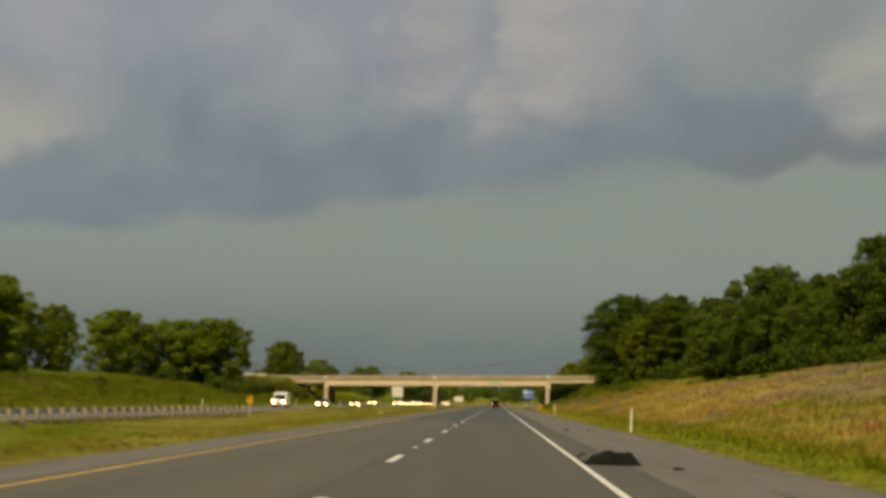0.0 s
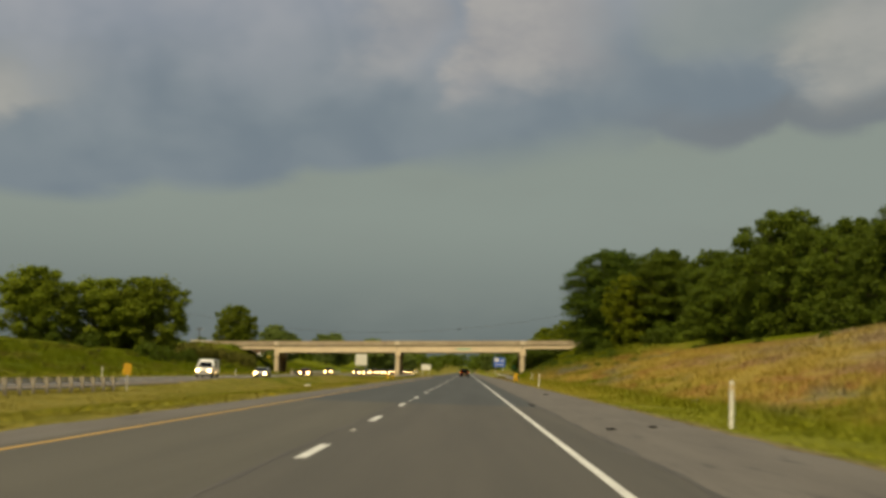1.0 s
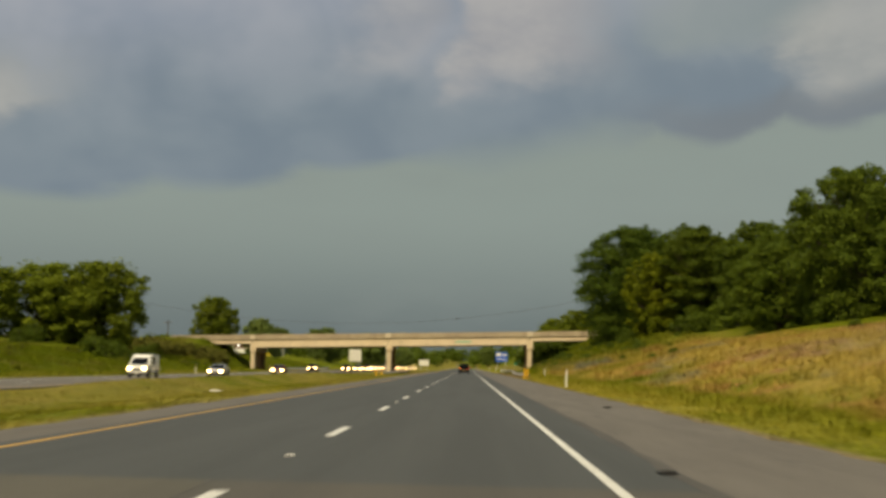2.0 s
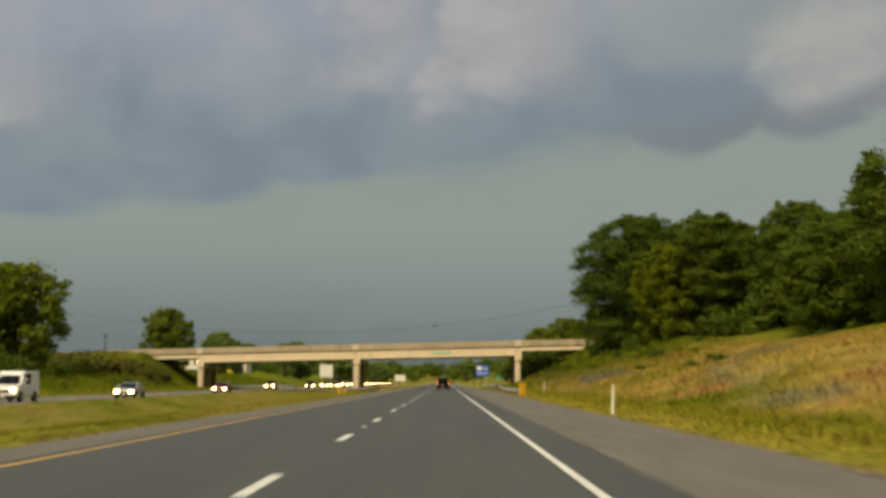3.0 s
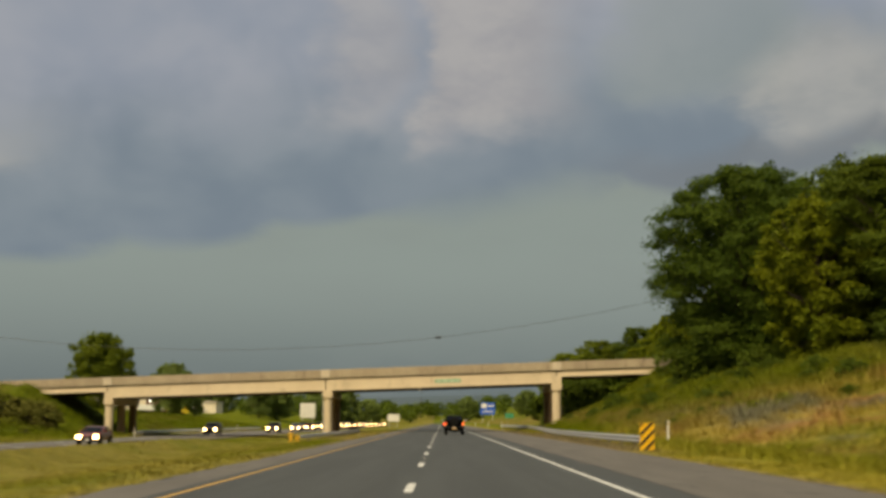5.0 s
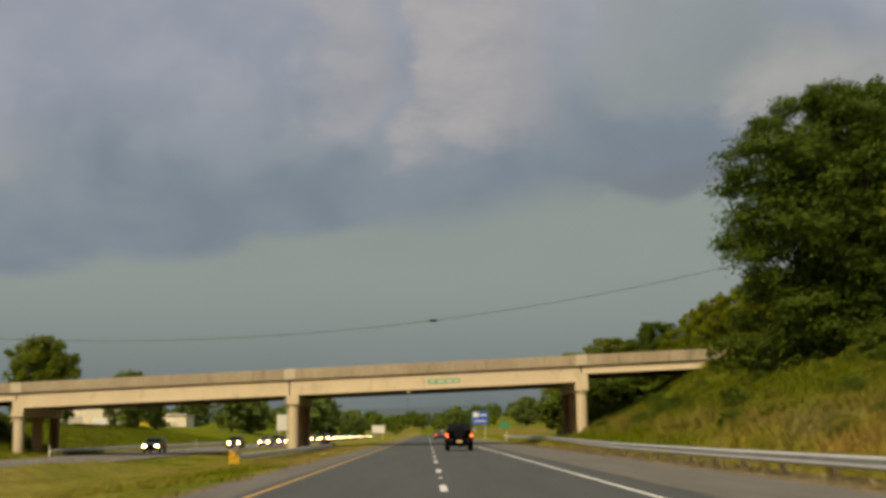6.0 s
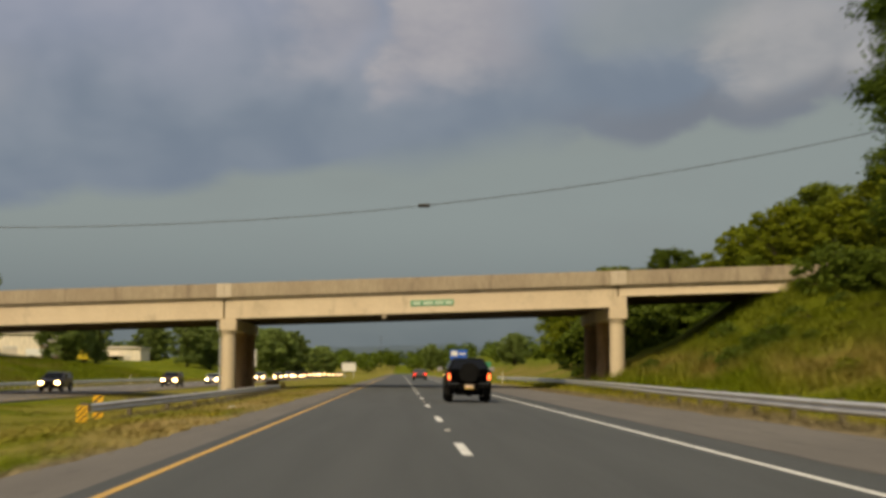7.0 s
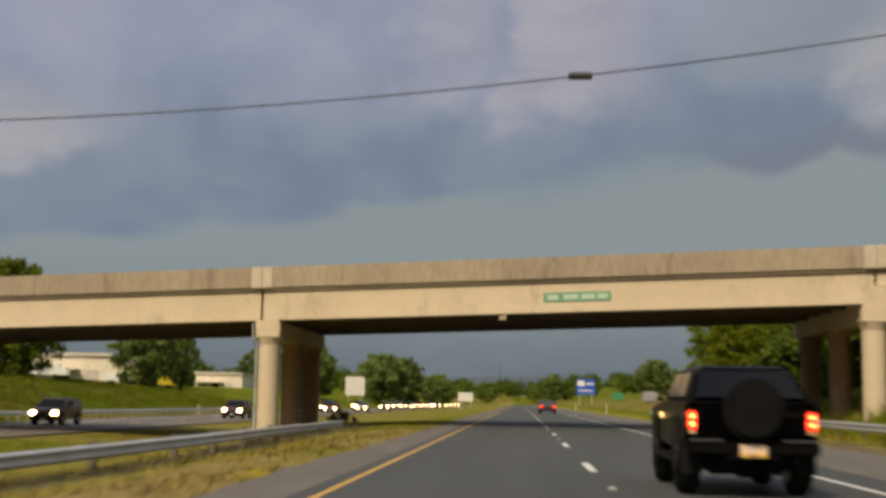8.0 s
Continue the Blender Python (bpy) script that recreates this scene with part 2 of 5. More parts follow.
GLASS = gloss("tinted_glass", (0.004, 0.005, 0.008), 0.12, spec=0.16)
CHROME = gloss("chrome", (0.6, 0.6, 0.6), 0.2, 1.0)
SIGN_WHITE = material("white_sign_sheet", (0.74, 0.72, 0.68), (0.66, 0.64, 0.6), 0.6, 0.5)
SIGN_BLUE = material("blue_sign_sheet", (0.018, 0.105, 0.56), (0.014, 0.09, 0.48), 0.6, 0.4)
SIGN_GREEN = material("green_sign_sheet", (0.05, 0.25, 0.13), (0.04, 0.21, 0.11), 2, 0.45)
SIGN_YELLOW = material("yellow_marker_sheet", (0.88, 0.50, 0.015), (0.78, 0.43, 0.015), 3, 0.45)
AMBER_GLASS = gloss("reflector_plastic", (0.6, 0.45, 0.25), 0.3)
# pale grey stands in for bright sky reflected in the mirror glass
MIRROR_GREY = gloss("pale_grey_mirror_case", (0.33, 0.32, 0.33), 0.3)
CHROME_DULL = gloss("dull_chrome", (0.25, 0.25, 0.26), 0.35, 1.0)
PLATE = material("number_plate_sheet", (0.86, 0.66, 0.50), (0.80, 0.60, 0.44), 8, 0.5)
PLATE_BAND = material("number_plate_band", (0.80, 0.48, 0.08), (0.72, 0.42, 0.07), 8, 0.5)
SIGN_TEXT = material("pale_sign_lettering", (0.50, 0.62, 0.48), (0.44, 0.56, 0.44), 3, 0.5)
SIGN_FADED = material("faded_green_sign_sheet", (0.14, 0.33, 0.19), (0.18, 0.36, 0.22), 2, 0.5)
SIGN_BLACK = gloss("black_marker_sheet", (0.02, 0.018, 0.015), 0.5)


def ground_material(name, blades=False):
    m = bpy.data.materials.new(name)
    m.use_nodes = True
    g = Nodes(m.node_tree)
    bsdf = g.n("ShaderNodeBsdfPrincipled")
    out = g.n("ShaderNodeOutputMaterial")
    g.t.links.new(bsdf.outputs[0], out.inputs[0])
    co = g.n("ShaderNodeTexCoord").outputs["Object"]
    x, y, z = g.split(co)
    wide = g.noise(g.scaled(co, (1, 0.4, 1)), 0.06, 4.0, 0.6)
    mid = g.noise(g.scaled(co, (1, 0.5, 1), (31, 7, 0)), 0.22, 5.0, 0.6)
    small = g.noise(co, 1.3, 5.0, 0.65)
    fine = g.noise(co, 9.0, 3.0, 0.6)
    lush = g.mix(g.step(mid, 0.35, 0.65), (0.104, 0.132, 0.006), (0.156, 0.172, 0.009))
    dry = g.mix(g.step(mid, 0.35, 0.7), (0.315, 0.235, 0.056), (0.355, 0.275, 0.062))
    rust = g.mix(g.step(small, 0.3, 0.7), (0.25, 0.125, 0.045), (0.31, 0.185, 0.07))
    ashen = g.mix(g.step(small, 0.35, 0.65), (0.19, 0.165, 0.125), (0.14, 0.145, 0.10))
    # the mown strip beside the road stays green, the bank above is dry in patches
    bank = g.math("MULTIPLY", g.step(x, 10.5, 15.0), g.math("SUBTRACT", 1.0, g.step(y, 225.0, 275.0)))
    bank = g.math("MULTIPLY", bank, g.math("SUBTRACT", 1.0, g.step(g.math("ADD", x, g.math("MULTIPLY", mid, 16.0)), 38.0, 46.0)))
    drymask = g.math("MULTIPLY", bank, g.step(g.math("ADD", wide, g.math("MULTIPLY", small, 0.25)), 0.44, 0.68))
    col = g.mix(drymask, lush, dry)
    col = g.mix(g.math("MULTIPLY", bank, g.step(g.math("ADD", mid, g.math("MULTIPLY", small, 0.3)), 0.63, 0.76)), col, rust)
    col = g.mix(g.math("MULTIPLY", bank, g.step(g.noise(g.scaled(co, (1, 0.3, 1), (3, 50, 0)), 0.12, 4.0, 0.6), 0.55, 0.68)), col, ashen)
    # a weathered grey-violet stand of seed heads high on the first stretch of the bank
    seed = g.math("MULTIPLY", g.math("MULTIPLY", bank, g.step(g.math("ADD", x, g.math("MULTIPLY", mid, 10.0)), 22.0, 29.0)), g.math("SUBTRACT", 1.0, g.step(y, 120.0, 175.0)))
    col = g.mix(g.math("MULTIPLY", g.math("MULTIPLY", seed, 0.75), g.step(g.math("ADD", mid, g.math("MULTIPLY", small, 0.3)), 0.48, 0.74)), col, g.mix(g.step(small, 0.3, 0.7), (0.205, 0.16, 0.115), (0.265, 0.215, 0.155)))
    brush = g.math("MULTIPLY", g.step(x, 12.5, 16.0), g.step(y, 215.0, 262.0))
    col = g.mix(g.math("MULTIPLY", brush, g.step(g.math("ADD", mid, g.math("MULTIPLY", small, 0.35)), 0.5, 0.78)), col, (0.122, 0.140, 0.013))
    col = g.mix(g.math("MULTIPLY", g.math("MULTIPLY", brush, g.math("SUBTRACT", 1.0, g.step(z, 1.2, 3.4))), g.step(mid, 0.35, 0.6)), col, (0.22, 0.165, 0.05))
    # sun-bleached mown strip, and grit washed off the pavement
    strip_r = g.math("MULTIPLY", g.step(x, 7.0, 8.2), g.math("SUBTRACT", 1.0, g.step(g.math("ADD", x, g.math("MULTIPLY", mid, 5.0)), 12.0, 15.0)))
    col = g.mix(g.math("MULTIPLY", strip_r, g.step(g.math("ADD", mid, g.math("MULTIPLY", small, 0.4)), 0.45, 0.72)), col, g.mix(g.step(y, 70.0, 120.0), (0.182, 0.192, 0.024), (0.262, 0.225, 0.036)))
    rail = g.math("MULTIPLY", g.math("MULTIPLY", g.step(x, 7.0, 7.6), g.math("SUBTRACT", 1.0, g.step(g.math("ADD", x, small), 9.6, 10.8))), g.math("MULTIPLY", g.step(y, 205.0, 222.0), g.math("SUBTRACT", 1.0, g.step(y, 340.0, 370.0))))
    col = g.mix(g.math("MULTIPLY", rail, 0.9), col, g.mix(g.step(small, 0.3, 0.7), (0.15, 0.12, 0.085), (0.22, 0.18, 0.11)))
    rim = g.math("SUBTRACT", 1.0, g.step(g.math("ABSOLUTE", g.math("SUBTRACT", g.math("ABSOLUTE", g.math("SUBTRACT", x, 1.3)), 6.4)), 0.25, g.math("ADD", 0.4, g.math("MULTIPLY", small, 0.7))))
    col = g.mix(g.math("MULTIPLY", rim, 0.9), col, (0.205, 0.165, 0.11))
    median = g.math("MULTIPLY", g.step(g.math("SUBTRACT", 0.0, x), 3.0, 5.5), g.math("SUBTRACT", 1.0, g.step(g.math("SUBTRACT", 0.0, x), 36.0, 42.0)))
    col = g.mix(g.math("MULTIPLY", median, g.step(g.math("ADD", wide, g.math("MULTIPLY", mid, 0.4)), 0.50, 0.78)), col, (0.225, 0.195, 0.045))
    # rough uncut growth on the far bank
    wild = g.math("MULTIPLY", g.step(g.math("SUBTRACT", 0.0, x), 39.0, 44.0), g.math("SUBTRACT", 1.0, g.step(y, 430.0, 480.0)))
    col = g.mix(g.math("MULTIPLY", wild, g.math("ADD", 0.1, g.math("MULTIPLY", 0.6, g.step(g.math("ADD", mid, g.math("MULTIPLY", small, 0.4)), 0.5, 0.8)))), col, (0.080, 0.104, 0.008))
    col = g.mix(g.math("MULTIPLY", wild, g.math("MULTIPLY", 0.75, g.step(g.noise(g.scaled(co, (1, 0.6, 1), (9, 3, 0)), 0.16, 4.0, 0.6), 0.50, 0.66))), col, g.mix(g.step(small, 0.35, 0.65), (0.15, 0.115, 0.03), (0.115, 0.105, 0.022)))
    # low yellow flowers in drifts along the median edge
    col = g.mix(g.math("MULTIPLY", g.math("MULTIPLY", median, g.math("SUBTRACT", 1.0, g.step(g.math("SUBTRACT", 0.0, x), 7.5, 11.0))), g.step(g.math("ADD", g.noise(g.scaled(co, (1, 0.35, 1), (5, 2, 0)), 0.5, 4.0, 0.6), g.math("MULTIPLY", fine, 0.2)), 0.71, 0.82)), col, (0.36, 0.29, 0.012))
    # grit under the median guardrail, darkened further for the rail's own shadow
    rail = g.math("MULTIPLY", g.math("SUBTRACT", 1.0, g.step(g.math("ABSOLUTE", g.math("ADD", g.math("ADD", x, 9.3), g.math("MULTIPLY", small, 0.8))), 1.0, 1.7)), g.math("MULTIPLY", g.step(y, 264.0, 270.0), g.math("SUBTRACT", 1.0, g.step(y, 325.0, 335.0))))
    col = g.mix(g.math("MULTIPLY", rail, 0.9), col, g.mix(g.step(small, 0.3, 0.7), (0.088, 0.078, 0.050), (0.125, 0.108, 0.066)))
    # bare tan soil where wheels run off the inner shoulder
    bare = g.math("MULTIPLY", g.math("MULTIPLY", g.step(x, -7.9, -6.7), g.math("SUBTRACT", 1.0, g.step(x, -5.0, -4.6))), g.math("MULTIPLY", g.step(y, 236.0, 256.0), g.math("SUBTRACT", 1.0, g.step(y, 300.0, 325.0))))
    col = g.mix(g.math("MULTIPLY", bare, g.step(g.math("ADD", mid, g.math("MULTIPLY", small, 0.5)), 0.60, 0.84)), col, (0.27, 0.205, 0.085))
    col = g.mix(0.8, col, g.mix(g.step(small, 0.25, 0.75), (0.66, 0.70, 0.62), (1.32, 1.28, 1.3)), "MULTIPLY")
    col = g.mix(0.6, col, g.mix(g.step(fine, 0.25, 0.75), (0.6, 0.62, 0.6), (1.38, 1.36, 1.36)), "MULTIPLY")
    if blades:
        r = g.n("ShaderNodeNewGeometry").outputs["Random Per Island"]
        v = g.math("ADD", 0.95, g.math("MULTIPLY", r, 0.5))
        col = g.mix(1.0, col, g.join(v, v, v), "MULTIPLY")
    g.put(bsdf.inputs["Base Color"], col)
    bsdf.inputs["Roughness"].default_value = 0.95
    bsdf.inputs["Specular IOR Level"].default_value = 0.05
    nd = g.n("ShaderNodeBump")
    nd.inputs["Distance"].default_value = 0.12
    g.put(nd.inputs["Height"], g.math("ADD", g.math("MULTIPLY", small, 1.6), fine))
    g.put(bsdf.inputs["Normal"], nd.outputs[0])
    return m


GROUND = ground_material("verge_grass_ground")
BLADES = ground_material("verge_grass_blades", True)


# ---- mesh helpers ----
def mesh_of(name, bm, mat, smooth=False):
    me = bpy.data.meshes.new(name)
    bmesh.ops.recalc_face_normals(bm, faces=bm.faces)
    if smooth:
        for f in bm.faces:
            f.smooth = True
    bm.to_mesh(me)
    bm.free()
    me.materials.append(mat)
    return me


def part(name, bm, mat, parent=None, label="", smooth=False):
    ob = new(name, mesh_of(name, bm, mat, smooth))
    if parent:
        ob.parent = parent
    return tagged(ob, label)


def thing(name, label, category, m=None, group="", kind=""):
    ob = new(name)
    if m:
        ob.matrix_basis = m
    return tagged(ob, label, category, group, kind)


def box(x0, x1, y0, y1, z0, z1, bevel=0.0, bm=None, seg=2):
    own = bmesh.new()
    bmesh.ops.create_cube(own, size=1)
    for v in own.verts:
        v.co = Vector(((x0 + x1) / 2 + v.co.x * (x1 - x0), (y0 + y1) / 2 + v.co.y * (y1 - y0), (z0 + z1) / 2 + v.co.z * (z1 - z0)))
    if bevel:
        bmesh.ops.bevel(own, geom=own.edges[:], offset=bevel, segments=seg, affect="EDGES", clamp_overlap=True)
    return own if bm is None else add(bm, own)


def add(bm, other):
    me = bpy.data.meshes.new("tmp")
    other.to_mesh(me)
    other.free()
    bm.from_mesh(me)
    bpy.data.meshes.remove(me)
    return bm


def cylinder(r1, r2, h, m=None, seg=20, bevel=0.0):
    bm = bmesh.new()
    bmesh.ops.create_cone(bm, cap_ends=True, segments=seg, radius1=r1, radius2=r2, depth=h)
    if bevel:
        rim = [e for e in bm.edges if abs(e.verts[0].co.z - e.verts[1].co.z) < 1e-5]
        bmesh.ops.bevel(bm, geom=rim, offset=bevel, segments=2, affect="EDGES")
    if m:
        bm.transform(m)
    return bm


def prism(profile, y0, y1, axis="y", bevel=0.0):
    """A closed outline in x, z swept along y (or in y, z swept along x)."""
    bm = bmesh.new()
    at = (lambda a, b, s: (a, s, b)) if axis == "y" else (lambda a, b, s: (s, a, b))
    lo = [bm.verts.new(at(a, b, y0)) for a, b in profile]
    hi = [bm.verts.new(at(a, b, y1)) for a, b in profile]
    n = len(profile)
    bm.faces.new(lo)
    bm.faces.new(hi[::-1])
    for i in range(n):
        bm.faces.new((lo[i], hi[i], hi[(i + 1) % n], lo[(i + 1) % n]))
    if bevel:
        bmesh.ops.bevel(bm, geom=bm.edges[:], offset=bevel, segments=2, affect="EDGES", clamp_overlap=True)
    return bm


def sweep(profile, path, closed=False):
    """An outline (side, up) carried along a path of points."""
    bm = bmesh.new()
    rings = []
    for i, p in enumerate(path):
        a, b = Vector(path[max(i - 1, 0)]), Vector(path[min(i + 1, len(path) - 1)])
        d = (b - a).normalized()
        side = Vector((d.y, -d.x, 0)).normalized()
        rings.append([bm.verts.new(Vector(p) + side * s + Vector((0, 0, u))) for s, u in profile])
    n = len(profile)
    for r, q in zip(rings, rings[1:]):
        for i in range(n if closed else n - 1):
            j = (i + 1) % n
            bm.faces.new((r[i], q[i], q[j], r[j]))
    if closed:
        bm.faces.new(rings[0][::-1])
        bm.faces.new(rings[-1])
    return bm


def raw_mesh(name, verts, faces, mat, smooth=False):
    me = bpy.data.meshes.new(name)
    verts, faces = np.asarray(verts, dtype=np.float32), np.asarray(faces, dtype=np.int32)
    k = faces.shape[1]
    me.vertices.add(len(verts))
    me.vertices.foreach_set("co", verts.ravel())
    me.loops.add(faces.size)
    me.loops.foreach_set("vertex_index", faces.ravel())
    me.polygons.add(len(faces))
    me.polygons.foreach_set("loop_start", np.arange(0, faces.size, k, dtype=np.int32))
    if smooth:
        me.polygons.foreach_set("use_smooth", np.ones(len(faces), dtype=bool))
    me.update(calc_edges=True)
    me.materials.append(mat)
    return me


# ---- the lie of the land ----
ROAD_L, ROAD_R = -5.1, 7.7         # edges of the paved carriageway
OPP_L, OPP_R, OPP_Z = -36.0, -24.0, -0.70
BX, BY, BANG = -13.68, 318.2, -0.134   # front of the bridge at the median pier; its slope in plan


def smooth01(v, lo, hi):
    t = np.clip((v - lo) / (hi - lo), 0, 1)
    return t * t * (3 - 2 * t)


def land(x, y):
    """Height of the ground at x, y (arrays)."""
    x, y = np.asarray(x, float), np.asarray(y, float)
    wob = 0.35 * np.sin(x * 0.11 + y * 0.037) + 0.3 * np.sin(y * 0.083 - x * 0.05) + 0.2 * np.sin(x * 0.31 + 1.7) * np.sin(y * 0.19)
    # right-hand bank
    steep = 0.285 + 0.14 * smooth01(y, 200, 290) - 0.16 * smooth01(y, 335, 400)
    r = np.maximum(x - 10.5, 0)
    r = np.where(r < 4, r * r / 8, r - 2)
    cap = 15.0 - 8.0 * smooth01(y, 330, 480)
    right = cap * (1 - np.exp(-steep * r / cap * 1.08)) + wob * smooth01(x, 12, 24) * 0.6
    # median swale and opposite side
    m = np.clip((ROAD_L - x) / (ROAD_L - OPP_R), 0, 1)
    swale = (OPP_Z - 0.03) * smooth01(m, 0.05, 0.95) - 0.55 * np.sin(np.pi * m) ** 2
    l = np.maximum(-38.5 - x, 0)
    l = np.where(l < 4, l * l / 8, l - 2)
    lcap = 6.2 - 1.2 * smooth01(y, 330, 420)
    left = OPP_Z - 0.05 + lcap * (1 - np.exp(-0.26 * l / lcap)) + wob * smooth01(-x, 41, 52) * 0.7
    z = np.where(x > 0, right - 0.04, np.where(x < OPP_L - 1, left, swale - 0.04))
    swell = 0.66 * np.exp(-((x + 20.3) / 1.7) ** 2) * smooth01(y, 122, 150) * (1 - smooth01(y, 262, 300))
    mound = 0.45 * np.exp(-((x + 12.8) / 3.6) ** 2) * smooth01(y, 292, 310) * (1 - smooth01(y, 336, 356))
    z = z + swell + mound
    # banks that carry the crossing road up to the bridge
    d = np.abs(y - (BY + 7.0 + BANG * (x - BX)))
    side = np.maximum(d - 9.0, 0) * 0.36
    er = np.minimum((x - 15.2) * 0.66, 7.25 + 0.0 * x) - side
    el = np.minimum((-42.0 - x) * 0.70 + OPP_Z, 5.6) - side
    z = np.where(x > 14, np.maximum(z, er), z)
    z = np.where(x < -41, np.maximum(z, el), z)
    far = smooth01(np.hypot(x, y - 200), 700, 1500)
    z = z * (1 - far) + far * (2.0 + 6.0 * np.sin(x * 0.0021 + 1) * np.sin(y * 0.0017))
    # under the pavements
    z = np.where((x > ROAD_L - 0.3) & (x < ROAD_R + 0.3), np.minimum(z, -0.16), z)
    z = np.where((x > OPP_L - 0.3) & (x < OPP_R + 0.3), np.minimum(z, OPP_Z - 0.16), z)
    # the road bends out of sight before a low wooded rise
    return z + 6.0 * smooth01(y, 830, 1150)


def build_ground():
    def axis(parts):
        return np.unique(np.concatenate([np.arange(a, b, s) for a, b, s in parts]).round(3))
    xs = axis([(-3200, -800, 200), (-800, -200, 40), (-200, -80, 6), (-80, 80, 0.8), (80, 200, 6), (200, 800, 40), (800, 3201, 200)])
    xs = np.unique(np.concatenate([xs, [ROAD_L - 0.3, ROAD_R + 0.3, OPP_L - 0.3, OPP_R + 0.3, ROAD_L, ROAD_R, OPP_L, OPP_R]]))
    ys = axis([(-3000, -400, 200), (-400, -60, 20), (-60, 460, 2.0), (460, 900, 12), (900, 1600, 70), (1600, 4801, 200)])
    X, Y = np.meshgrid(xs, ys)
    Z = land(X, Y)
    v = np.stack([X, Y, Z], -1).reshape(-1, 3)
    i = np.arange(len(ys) - 1)[:, None] * len(xs) + np.arange(len(xs) - 1)[None, :]
    i = i.ravel()
    f = np.stack([i, i + 1, i + 1 + len(xs), i + len(xs)], -1)
    tagged(new("ground", raw_mesh("ground", v, f, GROUND, True)), "uneven grass verges, median and dry grassy roadside banks", "ground", kind="structure")


build_ground()


def strip(name, x0, x1, z, mat, label, y0=-80, y1=1500, thick=0.3, parent=None, rag_l=0.0, rag_r=0.0):
    """A long flat band of paving or paint; rag_l and rag_r crumble its edges."""
    bm = bmesh.new()
    ys = [y0 + (y1 - y0) * k / 80 for k in range(81)]
    if rag_l or rag_r:
        far = min(420, y1)
        ys = [y0 + 0.9 * k for k in range(int((far - y0) / 0.9))] + [far + 60 * k for k in range(1 + int((y1 - far) / 60))] + [y1 + 1]
    rows = []
    for y in ys:
        near = 1.0 if y < 415 else 0.0
        a = x0 + rag_l * near * noise.fractal(Vector((x0, y * 0.45, 0.3)), 0.8, 2.0, 4)
        b = x1 + rag_r * near * noise.fractal(Vector((x1, y * 0.45, 7.3)), 0.8, 2.0, 4)
        rows.append([bm.verts.new((x, y, zz)) for x, zz in ((a, z - thick), (a, z), (b, z), (b, z - thick))])
    for a, b in zip(rows, rows[1:]):
        for k in range(3):
            bm.faces.new((a[k], a[k + 1], b[k + 1], b[k]))
    ob = part(name, bm, mat, parent)
    return ob if parent else tagged(ob, label, "road", kind="structure")


road = strip("road", -4.05, 4.65, 0.0, ASPHALT, "dark resurfaced asphalt carriageway with two lanes", y0=77)
old_road = strip("road_old", -0.28, 4.65, 0.0, OLD_ASPHALT, "older dark brownish asphalt lane beside the shoulder", y1=77)
strip("road_old_inner", -4.05, -0.28, 0.0, WORN_ASPHALT, "older pale olive-brown asphalt inner lane", y1=77)
strip("shoulder_right", 4.65, ROAD_R, 0.0, SHOULDER, "wide pale grey asphalt hard shoulder", rag_r=0.22)
strip("shoulder_left", ROAD_L, -4.05, 0.0, SHOULDER, "narrow pale grey asphalt inner shoulder", rag_l=0.18)
opp_road = strip("road_opposite", OPP_L, OPP_R, OPP_Z, SHOULDER, "grey asphalt carriageway for oncoming traffic beyond the median")
strip("joint_seal", -0.31, -0.25, 0.003, TAR, "", y1=76, thick=0.002, parent=old_road, rag_l=0.03, rag_r=0.05)
strip("joint_seal", 4.56, 4.70, 0.003, TAR, "", thick=0.002, parent=road, rag_l=0.1, rag_r=0.1)
strip("edge_line_white", 3.63, 3.75, 0.004, WHITE_LINE, "", thick=0.003, parent=road)
strip("edge_line_yellow", -3.765, -3.66, 0.004, YELLOW_LINE, "", thick=0.003, parent=road)
strip("edge_line_opposite", -25.4, -25.25, OPP_Z + 0.004, YELLOW_LINE, "", thick=0.003, parent=opp_road)
strip("edge_line_outer", -32.8, -32.65, OPP_Z + 0.004, WHITE_LINE, "", thick=0.003, parent=opp_road)


def lane_marks():
    dash = mesh_of("lane_dash", box(-0.075, 0.075, -1.52, 1.52, 0.001, 0.005), WHITE_LINE)
    marker = mesh_of("road_marker", prism([(-0.06, 0.001), (-0.04, 0.018), (0.04, 0.018), (0.06, 0.001)], -0.06, 0.06), WHITE_POST)
    for k in range(-3, 60):
        ob = new("lane_dash", dash)
        ob.parent, ob.location = road, (0, 13.45 + 12.19 * k, 0)
        if k % 2 == 1:
            ob = new("road_marker", marker)
            ob.parent, ob.location = road, (0, 13.45 + 12.19 * (k + 0.5), 0)
    for k in range(0, 50):
        ob = new("lane_dash", dash)
        ob.parent, ob.location = opp_road, (-29.0, 8 + 12.19 * k, OPP_Z)


lane_marks()


# ---- the overpass ----
GRADE = 0.030


def at_bridge(u, v, z):
    """u along the bridge from the median pier, v back from its near face, z above the highway at the median pier."""
    return Vector((BX + u * 0.991, BY + u * 0.991 * BANG + v, z + GRADE * u))


